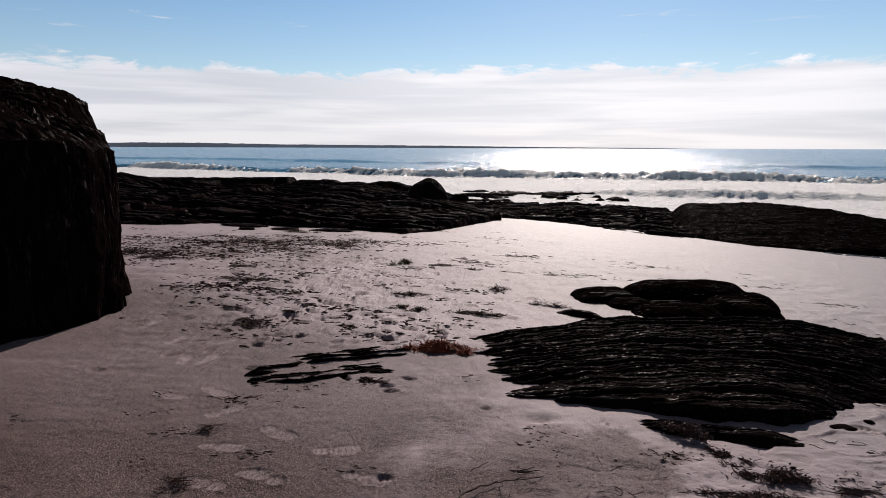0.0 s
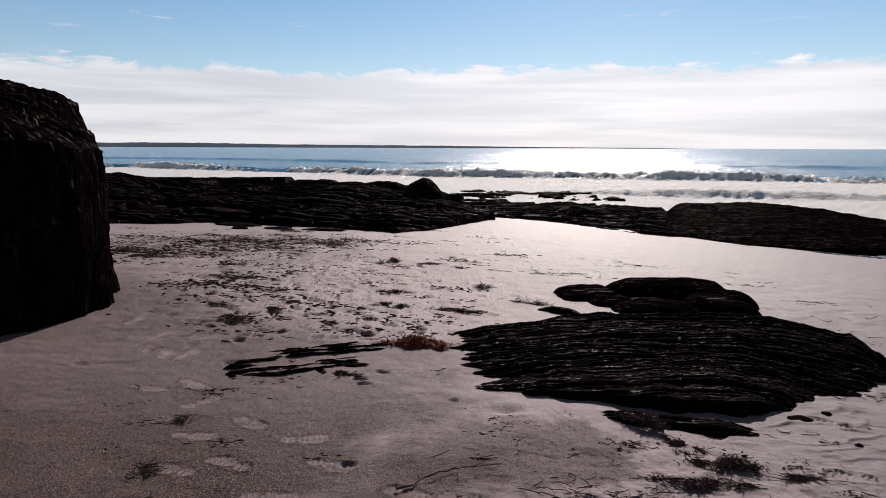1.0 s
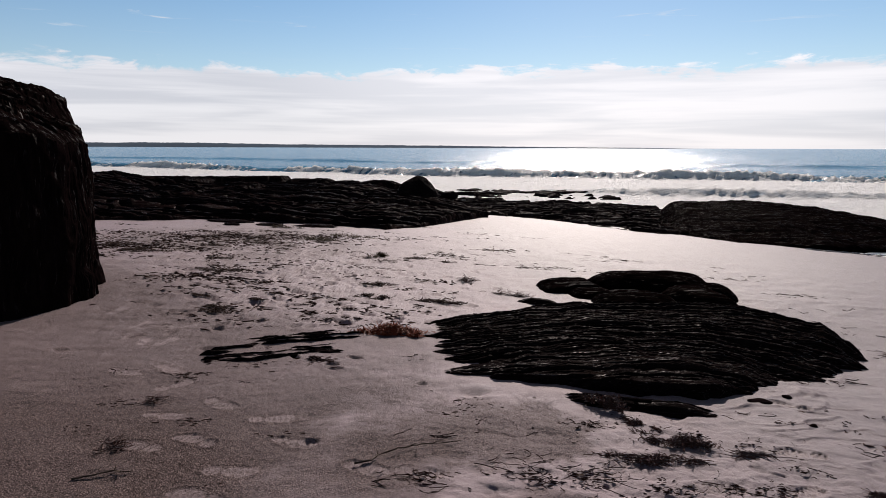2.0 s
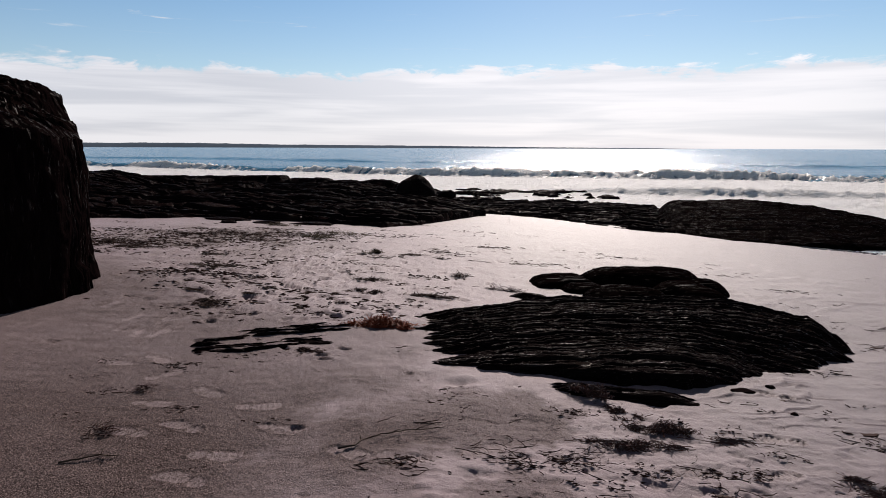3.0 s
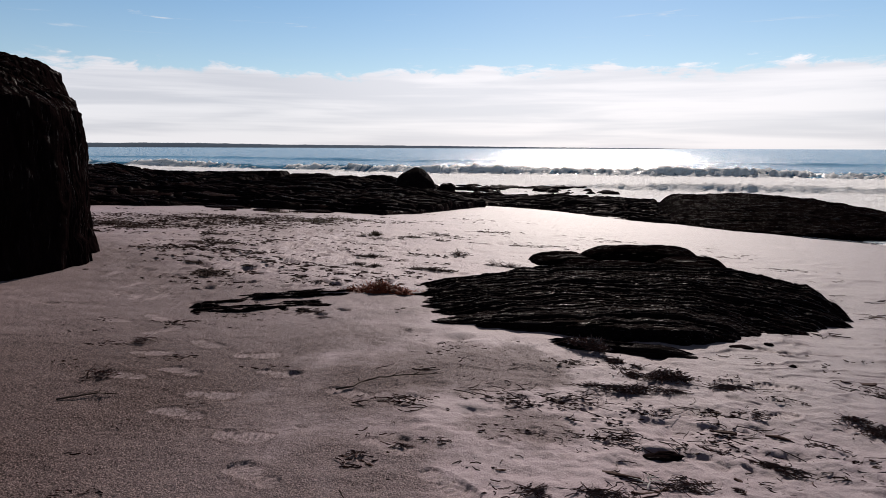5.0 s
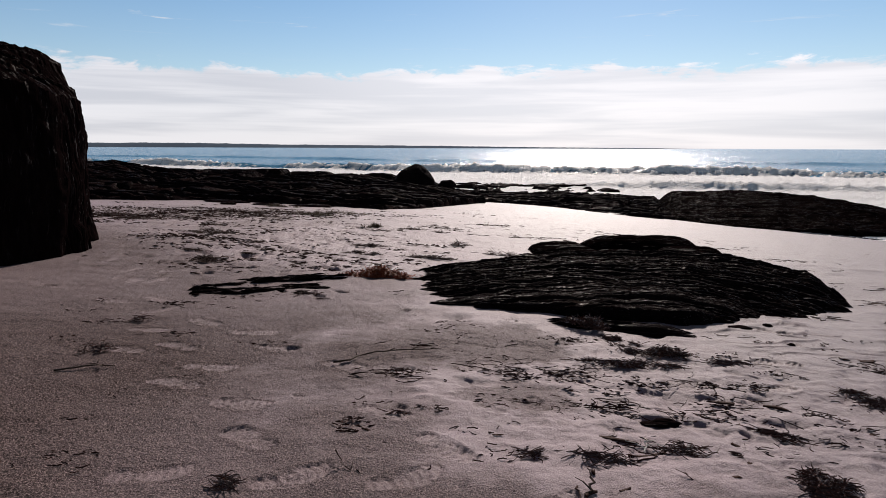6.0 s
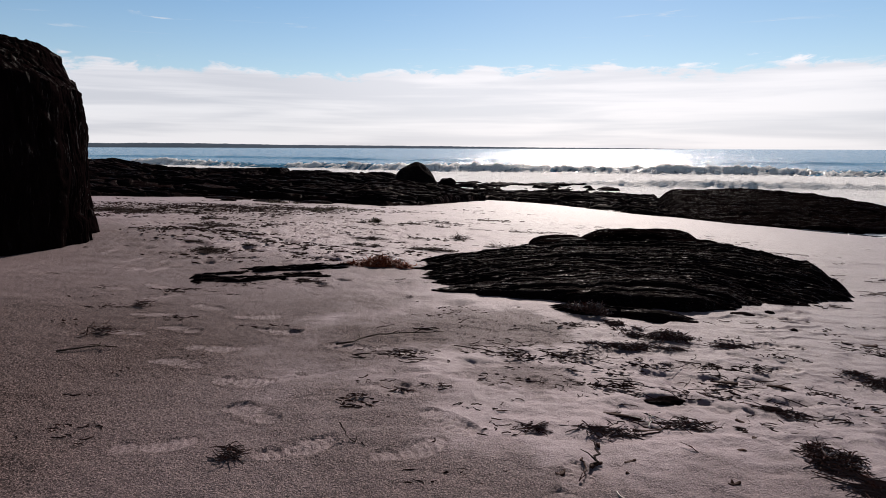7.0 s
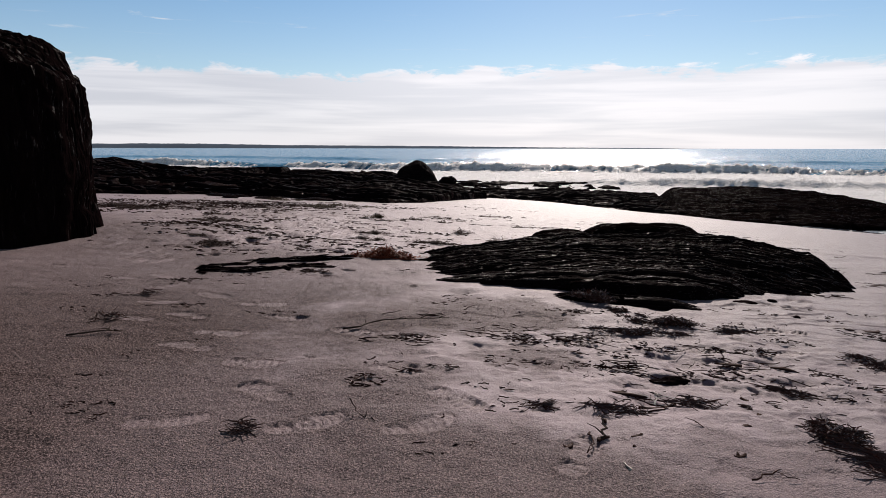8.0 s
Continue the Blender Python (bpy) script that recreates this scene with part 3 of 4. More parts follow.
def block_outcrop(X, Y, S):
    """Smooth folded slabs behind the layered outcrop."""
    wob = 0.07 * fbm(X * 1.1, Y * 1.1, 4, 231)
    out = S - 1.0
    second = out
    for cx, cy, rx, ry, turn, base, top, lean in ((3.5, 8.5, 1.0, 0.6, -4, -0.75, -0.13, 0.01), (2.3, 8.4, 0.47, 0.42, 4, -0.75, -0.23, -0.02), (4.15, 8.3, 0.5, 0.5, -16, -0.75, -0.21, 0.05),
                                                 (2.5, 7.95, 0.36, 0.38, 20, -0.75, -0.22, 0.0), (2.95, 7.45, 0.6, 0.40, -8, -0.75, -0.17, 0.03), (3.9, 7.75, 0.55, 0.42, -14, -0.75, -0.19, 0.05)):
        d, u, v = mound(X + wob, Y + wob, cx, cy, rx, ry, turn, 4.5 if rx == 0.47 else 2.4)
        h = base + (top - base) * np.clip((d + 0.1) / 1.1, 0, 1) ** 0.24 - lean * u
        h = np.where(d > -0.6, h, S - 1)
        second = np.maximum(second, np.minimum(out, h))
        out = np.maximum(out, h)
    ledge, k, r = strata((Y + 0.2 * X + 0.15 * fbm(X, Y, 3, 233)) / 0.22, 235)
    fold, k2, r2 = strata((Y + 0.45 * X + 0.3 * fbm(X * 0.8, Y * 0.8, 3, 238)) / 0.62, 239)
    out = out - 0.05 * np.exp(-((out - second) / 0.03) ** 2)
    return out + 0.012 * ledge + 0.022 * fold + 0.02 * fbm(X * 1.6, Y * 2.2, 3, 236) + 0.010 * fbm(X * 4, Y * 6, 4, 237)


def spur_height(X, Y, S, s):
    """Two long low ribs west of the outcrop: single thin plates that clear the sand, with sand between them."""
    k = np.floor(s / 0.03)
    jag, up = hashed(k, k * 0 + 4, 251), hashed(k, k * 0 + 9, 252)
    wide = along(X, [-1.6, -1.2, -.85, -.5, -.15], [4.70, 4.80, 4.81, 4.70, 4.63])
    a = ((s > 4.60) & (s < wide)) * ease(-1.66, -1.5, X - 0.15 * jag) * (1 - ease(-0.35, -0.1, X + 0.2 * jag))
    b = ((s > 5.03) & (s < 5.29)) * ease(-1.6, -1.35, X - 0.5 * jag) * (1 - ease(-0.3, -0.1, X + 0.1 * jag)) * (up > 0.34)
    c = ((s > 4.70) & (s < 4.89)) * ease(-1.0, -0.85, X - 0.25 * jag) * (1 - ease(-0.5, -0.3, X + 0.2 * jag)) * (up > 0.35)
    d = ((s > 4.84) & (s < 5.06)) * ease(-1.66, -1.56, X - 0.15 * jag) * (1 - ease(-1.45, -1.2, X - 0.3 * jag)) * (up > 0.5)
    rise = np.maximum(np.maximum(a, b), np.maximum(c, d))
    return S - 0.05 + rise * (0.059 + 0.016 * fbm(X * 1.7, s * 20, 3, 259) + 0.01 * fbm(X * 7, s * 30, 3, 260))


def strip_height(X, Y, S, s):
    k = np.floor(s / 0.04)
    jag = 0.3 * hashed(k, k * 0 + 4, 255)
    a = np.exp(-((s - 3.80) / 0.11) ** 2) * ease(0.95, 1.35, X - jag) * (1 - ease(2.15, 2.6, X + 0.4 * jag))
    return S - 0.04 + 0.105 * a


def side_height(X, Y, S, s):
    return S - 0.05 + 0.13 * np.exp(-((s - 7.2) / 0.10) ** 2) * ease(1.25, 1.6, X) * (1 - ease(1.75, 2.1, X))


def shelf(X, Y, S, front, back, rise, seed, bite=0.8, bulk=0.14):
    """The mean surface of a rock shelf between a front and a back line; rise(X, v): height at v from front (0) to back (1)."""
    rag = bite * fbm(X * 0.5, X * 0 + seed, 4, seed) + 0.35 * bite * fbm(X * 2.1, Y * 0.6, 3, seed + 1)
    f, b = front + rag, back + bite * fbm(X * 0.4, X * 0 + 3, 4, seed + 2)
    v = (Y - f) / np.maximum(b - f, 0.5)
    Z = rise(X, np.clip(v, 0, 1)) + bulk * fbm(X * 0.35, Y * 0.5, 4, seed + 7) * ease(0, 0.2, v)
    edge = ease(-0.02, 0.012, v) * (1 - ease(0.97, 1.03, v))
    return np.where((v < -0.03) | (v > 1.04), S - 3, Z - 1.4 * (1 - edge))


def blocks(X, Y, wide, deep, high, seed):
    """Joints that split a shelf into flat blocks of uneven height."""
    row = np.floor(Y / deep + 0.3 * fbm(X * 0.15, Y * 0.1, 2, seed))
    u = X / wide + 3.7 * hashed(row, row * 0 + 2, seed) + 0.25 * fbm(X * 0.5, Y * 0.4, 3, seed + 1)
    col = np.floor(u)
    f = u - col
    gap = np.minimum(f, 1 - f)
    return high * (hashed(col, row, seed + 2) - 0.5) - 0.6 * high * (1 - ease(0.0, 0.05, gap)) * (hashed(row, col, seed + 3) > 0.45)


def west_shelf(X, Y, S, s):
    front = along(X, [-30, -8, -5.7, -2.7, -1.0, 0.2, 2.0], [14.0, 15.2, 16.4, 15.9, 15.6, 17.6, 22.0])
    back = along(X, [-30, -8, -2, 2], [30.0, 29.5, 29.0, 27.5])

    def rise(x, v):
        low = beach(x, front) + 0.12
        high = along(x, [-30, -15.5, -13.6, -12.8, -12.2, -10.4, -10, -6.7, -6.3, -4.3, -3, -1.5, 1.5], [.6, .5, .3, .08, -.04, -.06, -.1, -.1, -.18, -.18, -.3, -.36, -.8])
        # left of the gully the rock climbs in two broad steps
        return low + (high - low) * (0.45 * v + 0.3 * ease(0.3, 0.45, v) + 0.25 * ease(0.78, 0.9, v))
    deep = ease(15.5, 19.0, Y)
    return shelf(X, Y, S, front, back, rise, 301, 0.5, 0.07) + (0.3 + 0.7 * deep) * (blocks(X, Y, 2.3, 2.6, 0.24, 311) + blocks(X, Y, 1.3, 1.1, 0.05, 315))


def low_shelf(X, Y, S, s):
    front = along(X, [0, 1.1, 2.6, 4.0, 6.0, 7.2, 8.6, 10, 13], [24.0, 23.2, 24.0, 22.9, 21.2, 21.2, 20.6, 21, 22])
    back = along(X, [-2, 4, 8, 13], [36.5, 35.5, 34.0, 32.0])

    def rise(x, v):
        near, far = beach(x, front) + 0.10, along(x, [0, 4, 7.2, 9, 12], [-1.42, -1.36, -1.2, -1.24, -1.5])
        return near + (far - near) * v - 0.10 * np.sin(np.clip(v, 0, 1) * np.pi)
    return shelf(X, Y, S, front, back, rise, 331, 0.7, 0.1) + blocks(X, Y, 1.7, 1.6, 0.14, 341)


def far_ledge(X, Y, S, s):
    """The outer part of the west shelf, stepping down to the water."""
    line = 44.5 + 0.8 * fbm(X * 0.3, X * 0, 3, 345)
    crest = along(X, [-22, -13.9, -10.8, -10.5, -10.1, -7.7, -7.2, -5.5, -4.6, -3.2, -2.5, 0, 1.5], [-.42, -.46, -.42, -.74, -.58, -.58, -.8, -.84, -.7, -.72, -.95, -1.35, -1.9])
    flat = along(Y, [29, 34, 41], [-.32, -.45, -.75]) - 0.12 * np.clip(X + 6, 0, 8) + 0.06 * fbm(X * 0.5, Y * 0.5, 4, 346)
    Z = np.where(Y > line - 2.2, np.maximum(flat, crest + 0.03 * fbm(X * 1.5, Y, 3, 347)), flat) - 2.0 * ease(0, 0.8, Y - line)
    knoll = along(X, [-22, -15.9, -15.5, -13.2, -12.6], [-.05, -.08, -.13, -.14, -1.5]) - 2.0 * ease(0, 0.6, np.abs(Y - 34) - 2.4)
    return np.maximum(Z, knoll) + blocks(X, Y, 1.6, 1.5, 0.08, 348)


def skerry(X, Y, S):
    """Rocks awash beyond the low shelf."""
    lie = 0.28 + fbm(X * 0.22, Y * 0.5, 4, 351, 0.6) + 1.0 * np.exp(-((X - 8.6) / 1.7) ** 2 - ((Y - 46) / 1.2) ** 2) + 0.6 * np.exp(-((X - 3.6) / 2.2) ** 2 - ((Y - 45) / 1.0) ** 2) + 0.4 * np.exp(-((X - 11.5) / 1.5) ** 2 - ((Y - 43.5) / 0.8) ** 2)
    edge = np.maximum(np.abs(X - 6.8) / 6.6, np.abs(Y - 43.4) / 5.6)
    return -2.15 + 0.6 * ease(0.2, 0.9, lie - 1.5 * ease(0.75, 1.0, edge)) + 0.06 * fbm(X * 1.3, Y * 1.5, 3, 353)


def east_mound(X, Y, S):
    front = along(X, [7.6, 8.3, 9.7, 12, 14, 20, 26], [21.0, 20.3, 19.6, 19.5, 19.4, 19.6, 22])
    back = along(X, [7, 12, 18, 26], [30, 31.5, 31.0, 27])

    def rise(x, v):
        crest = along(x, [8.2, 9.3, 10.2, 11.5, 12.8, 15.4, 16.7, 18.0, 19.4, 20.2, 21.2, 25], [-1.25, -1.14, -1.08, -1.0, -.98, -.90, -.96, -1.12, -1.40, -1.58, -1.95, -2.6])
        low = beach(x, front) - 0.05
        return low + (crest - low) * np.sin(np.clip(v / 0.72, 0, 1.6) * np.pi / 2) ** 0.75
    Z = shelf(X, Y, S, front, back, rise, 361, 0.35, 0.10) - 0.3 * ease(21, 25, X)
    lobe = ease(0, 0.35, (X - 9.4) + 0.55 * (Y - 20.5) + 0.5 * fbm(X * 0.5, Y * 0.5, 3, 371)) + ease(0, 0.3, (X - 12.6) - 0.5 * (Y - 19.8) + 0.4 * fbm(X * 0.6, Y * 0.6, 3, 372)) * (1 - ease(19.8, 21.2, Y + 0.12 * (X - 14)))
    fold, k, r = strata((Y + 0.5 * X + 0.9 * fbm(X * 0.3, Y * 0.3, 3, 373)) / 1.1, 375)
    Z = Z - 1.2 * (1 - ease(-1.2, 1.0, X - 7.9 - 0.36 * (Y - 20.3) + 0.4 * fbm(X * 0.4, Y * 0.4, 3, 378)))
    return Z + 0.13 * (lobe - 1) + 0.07 * fold + 0.05 * fbm(X * 0.9, Y * 1.2, 4, 376) + 0.02 * fbm(X * 3, Y * 4, 3, 377)


def great_boulder():
    """The tall block of rock at the west edge of the beach: upright sides and a stepped, rounded top."""
    corner = [(-3.56, 6.22), (-3.76, 6.92), (-3.98, 7.5), (-4.70, 8.5), (-5.8, 9.8), (-8.0, 10.0), (-9.2, 8.2), (-8.6, 5.0), (-6.0, 4.4), (-4.6, 4.65), (-3.98, 5.2), (-3.66, 5.92)]
    pts = [Vector(c) for c in corner]
    for _ in range(2):
        pts = [q for a, b in zip(pts, pts[1:] + pts[:1]) for q in (a.lerp(b, 0.07), a.lerp(b, 0.93))]
    ring = np.array([(p.x, p.y) for p in pts + pts[:1]])
    run_at = np.concatenate([[0], np.cumsum(np.hypot(*np.diff(ring, axis=0).T))])
    # close stations on the side that faces the beach, wide ones behind
    seam = np.concatenate([np.arange(0, 1.9, 0.012), np.arange(1.9, run_at[-1] - 2.4, 0.09), np.arange(run_at[-1] - 2.4, run_at[-1] - 0.01, 0.02)])
    n = len(seam)
    px, py = np.interp(seam, run_at, ring[:, 0]), np.interp(seam, run_at, ring[:, 1])
    tx, ty = np.roll(px, -2) - np.roll(px, 2), np.roll(py, -2) - np.roll(py, 2)
    size = np.hypot(tx, ty)
    nx, ny = ty / size, -tx / size
    s = np.where(seam > run_at[-1] / 2, seam - run_at[-1], seam)

    def top(x, y):
        side = -((x + 3.56) * 0.944 + (y - 6.22) * 0.33)
        front = -0.83 * (x + 3.58) + 0.55 * (y - 6.1)
        a = along(side, [0, .1, .25, .5, .85, 1.3, 2], [1.70, 1.80, 1.89, 2.0, 2.15, 2.28, 2.38])
        dome = along(-4.6 - x, [-1, 0, .08, .32, .6, .98, 1.35, 2.5], [0.8, 1.72, 1.92, 2.26, 2.44, 2.54, 2.62, 2.68]) - 0.25 * np.clip(8.5 - y, 0, 3) - 0.15 * np.clip(y - 8.6, 0, 3)
        b = along(front, [0, .2, .6, 1.1, 1.7, 2.4, 4], [1.80, 1.95, 2.1, 2.3, 2.5, 2.62, 2.6])
        low = np.minimum(np.maximum(a, dome), b)
        step = strata((front - 0.45 * side + 0.25 * fbm(x * 1.3, y * 1.3, 4, 421)) / 0.24, 423)[0]
        inside = ease(0.0, 0.25, np.minimum(side, front + 0.05))
        return low + inside * (0.11 * step - 0.03 + 0.03 * fbm(x * 2.2, y * 2.6, 4, 425, 0.6)) + 0.018 * fbm(x * 9, y * 9, 3, 427)

    rows = []
    edge = top(px, py)
    facet = ease(-0.05, 0.08, s) * (1 - ease(1.75, 2.1, s))
    for f in np.linspace(0, 1, 120):
        z = -0.45 + (edge + 0.45) * f
        warp = s + 0.05 * z + 0.04 * fbm(s * 2, z * 1.1, 3, 431)
        flute = 0.036 * strata(warp * 4.6, 433)[0] + 0.022 * np.abs(fbm(warp * 13, z * 0.8, 4, 435, 0.6)) + 0.006 * fbm(warp * 30, z * 3.0, 3, 437)
        skin = facet * (flute - 0.02) + 0.05 * fbm(s * 1.3, z * 0.9, 4, 439) + 0.012 * fbm(s * 6, z * 6, 3, 441)
        foot = 0.10 * np.exp(-((s - 0.34) / 0.22) ** 4) * (1 - ease(0.16, 0.30, z + 0.06 * fbm(s * 5, z * 3, 2, 443)))
        foot = foot + 0.05 * np.exp(-((s - 1.36) / 0.2) ** 2) * (1 - ease(-0.05, 0.45, z))
        split = -0.05 * np.exp(-((s - 0.10 + 0.05 * z) / 0.035) ** 2) * (1 - ease(0.3, 0.75, z))
        lean = 0.035 * ease(0.1, 1.0, z) - 0.03 * ease(1.5, 1.9, z)
        out = skin + foot + split + lean
        rows.append(np.stack([px + nx * out, py + ny * out, z], -1))
    cx, cy = -6.3, 8.0
    last = rows[-1]
    for f in 1 - np.linspace(0.004, 1, 90) ** 1.6:
        x, y = cx + (last[:, 0] - cx) * f, cy + (last[:, 1] - cy) * f
        rows.append(np.stack([x, y, top(x, y) + (last[:, 2] - edge) * f ** 8], -1))
    A = np.stack(rows)
    m = len(A)
    verts = [tuple(p) for p in A.reshape(-1, 3)]
    faces = [(j * n + i, j * n + (i + 1) % n, (j + 1) * n + (i + 1) % n, (j + 1) * n + i) for j in range(m - 1) for i in range(n)]
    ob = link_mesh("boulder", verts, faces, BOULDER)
    return tagged(ob, "tall black boulder with cracked upright sides standing in sand", "boulder")


def lump(name, at, size, mat, label, seed, turn=0.0, square=2.0, rough=0.12, cat="rock", detail=40):
    """A stone: a squared-off ball with an uneven skin."""
    verts, faces = [], []
    m, n = detail // 2, detail
    for j in range(m + 1):
        a = math.pi * j / m
        for i in range(n):
            b = 2 * math.pi * i / n
            d = np.array((math.sin(a) * math.cos(b), math.sin(a) * math.sin(b), math.cos(a)))
            d = d / (np.abs(d) ** square).sum() ** (1 / square)
            k = 1 + rough * (noise.noise(Vector(d * 1.3) + Vector((seed, 0, 0))) + 0.5 * noise.noise(Vector(d * 3.1) + Vector((0, seed, 0))))
            verts.append(tuple(d * k * np.array(size)))
    for j in range(m):
        for i in range(n):
            faces.append((j * n + i, (j + 1) * n + i, (j + 1) * n + (i + 1) % n, j * n + (i + 1) % n))
    ob = link_mesh(name, verts, faces, mat)
    ob.matrix_world = pose(*at, 0, 0, turn)
    return tagged(ob, label, cat)


# ---- seaweed and driftwood ----
def strand(verts, faces, pts, wide, thick):
    """A tapering strap with three edges through the points."""
    base, n = len(verts), len(pts)
    for i, p in enumerate(pts):
        q = pts[min(i + 1, n - 1)] - pts[max(i - 1, 0)]
        side = Vector((-q.y, q.x, 0))
        side = side.normalized() if side.length > 1e-6 else Vector((1, 0, 0))
        w = wide * (0.35 + 0.65 * math.sin(math.pi * (0.12 + 0.8 * i / (n - 1))))
        verts += [tuple(p - side * w / 2), tuple(p + side * w / 2), tuple(p + Vector((0, 0, thick)))]
    for i in range(n - 1):
        a, b = base + 3 * i, base + 3 * i + 3
        faces += [(a, b, b + 1, a + 1), (a + 1, b + 1, b + 2, a + 2), (a + 2, b + 2, b, a)]
    faces += [(base, base + 1, base + 2), (base + 3 * n - 1, base + 3 * n - 2, base + 3 * n - 3)]


def top_of(x, y):
    return float(beach(np.array(x), np.array(y)))


def seaweed(at, size, count, high, mat, label, seed, turn=0.0, wide=0.010, long=0.16, lift=0.0, curl=1.5, comb=1.1):
    """A heap of straps, thickest in the middle: the topmost are fronds of their own, the rest one tangle."""
    rng = random.Random(seed)
    root = tagged(new("seaweed"), label, "seaweed")
    root.location = (at[0], at[1], top_of(*at))
    base = Vector(root.location)
    verts, faces, single = [], [], []
    ct, st = math.cos(radians(turn)), math.sin(radians(turn))
    knots = [(rng.gauss(0, 0.42), rng.gauss(0, 0.42), rng.uniform(0.12, 0.45)) for _ in range(rng.randint(5, 9))]
    for n_ in range(int(count * 1.5)):
        kx, ky, kr = rng.choice(knots)
        a, q = rng.uniform(0, 2 * math.pi), kr * abs(rng.gauss(0, 0.75))
        lx, ly = kx + q * math.cos(a), ky + q * math.sin(a)
        r = math.hypot(lx, ly)
        lx, ly = lx * size[0], ly * size[1]
        x, y = at[0] + lx * ct - ly * st, at[1] + lx * st + ly * ct
        heap = high * math.exp(-(r * 1.5) ** 2)
        z = top_of(x, y) + lift + 0.003 + heap * rng.random()
        way = radians(turn) + rng.gauss(0, comb) + (math.pi if rng.random() < 0.5 else 0)
        climb = rng.gauss(0.15, 0.45) * min(1.0, high * 16)
        pts, n = [], rng.randint(5, 8)
        step, bend = 0.8 * long * rng.uniform(0.5, 1.4) / n, rng.gauss(0, curl * 0.35)
        for i in range(n):
            pts.append(Vector((x, y, max(z, top_of(x, y) + lift + 0.002))) - base)
            x, y, z = x + step * math.cos(way), y + step * math.sin(way), z + step * climb
            way, bend = way + bend, 0.8 * bend + rng.gauss(0, curl * 0.22)
            climb -= 0.12 * rng.random()
        if n_ % 8 == 0 and len(single) < 40:
            single.append(pts)
        else:
            strand(verts, faces, pts, 0.5 * wide * rng.uniform(0.4, 1.5), 0.003)
    tangle = link_mesh("tangle", verts, faces, mat, False)
    tangle.parent = root
    tagged(tangle, kind="stuff")
    for pts in single:
        v, f = [], []
        strand(v, f, pts, 0.5 * wide * rng.uniform(0.8, 1.4), 0.003)
        link_mesh("frond", v, f, mat, False).parent = root
    return root


def flake(verts, faces, x, y, way, size, rng, tall):
    """A ragged low scrap."""
    base, n = len(verts), 7
    for i in range(n):
        a, r = 2 * math.pi * i / n, size * rng.uniform(0.5, 1.3)
        u, v = r * math.cos(a) * 1.3, 0.5 * r * math.sin(a)
        px, py = x + u * math.cos(way) - v * math.sin(way), y + u * math.sin(way) + v * math.cos(way)
        verts.append((px, py, top_of(px, py) + rng.uniform(-0.004, 0.25 * tall)))
    verts.append((x, y, top_of(x, y) + tall * rng.uniform(0.5, 1.2)))
    faces.extend((base + i, base + (i + 1) % n, base + n) for i in range(n))


def scatter(name, label, mat, zones, seed, long=(0.04, 0.14), wide=(0.004, 0.012), spread=(0.05, 0.03), tall=0.012, flaky=0.6, cat="seaweed"):
    """Broken scraps of weed and dark flakes strewn over the sand in small knots: zones of x, y, spread in x and y,
    number of knots.
    """
    rng = random.Random(seed)
    verts, faces = [], []
    for cx, cy, sx, sy, n in zones:
        for _ in range(n):
            kx, ky, big = rng.gauss(cx, sx), rng.gauss(cy, sy), rng.paretovariate(1.1)
            lean = rng.gauss(0.0, 0.3)
            for _ in range(min(46, int(1 + 4.0 * big * rng.random()))):
                grow = min(big, 4.0) ** 0.7
                x, y = kx + rng.gauss(0, spread[0]) * grow, ky + 0.8 * rng.gauss(0, spread[1]) * grow
                way, size = lean + rng.gauss(0, 0.5), rng.uniform(*long)
                if y < 1.85 and flaky == 0.0:
                    continue
                if rng.random() < flaky:
                    flake(verts, faces, x, y, 0.6 * way, size * 0.26 * grow ** 0.5, rng, tall)
                    continue
                pts = []
                bend = rng.gauss(0, 0.3)
                for i in range(7):
                    pts.append(Vector((x, y, top_of(x, y) + rng.uniform(0.0, 0.6 * tall))))
                    x, y = x + size / 6 * math.cos(way), y + size / 6 * math.sin(way)
                    way, bend = way + bend, 0.7 * bend + rng.gauss(0, 0.16)
                strand(verts, faces, pts, rng.uniform(*wide), rng.uniform(0.003, tall))
    return tagged(link_mesh(name, verts, faces, mat, False), label, cat, kind="stuff")


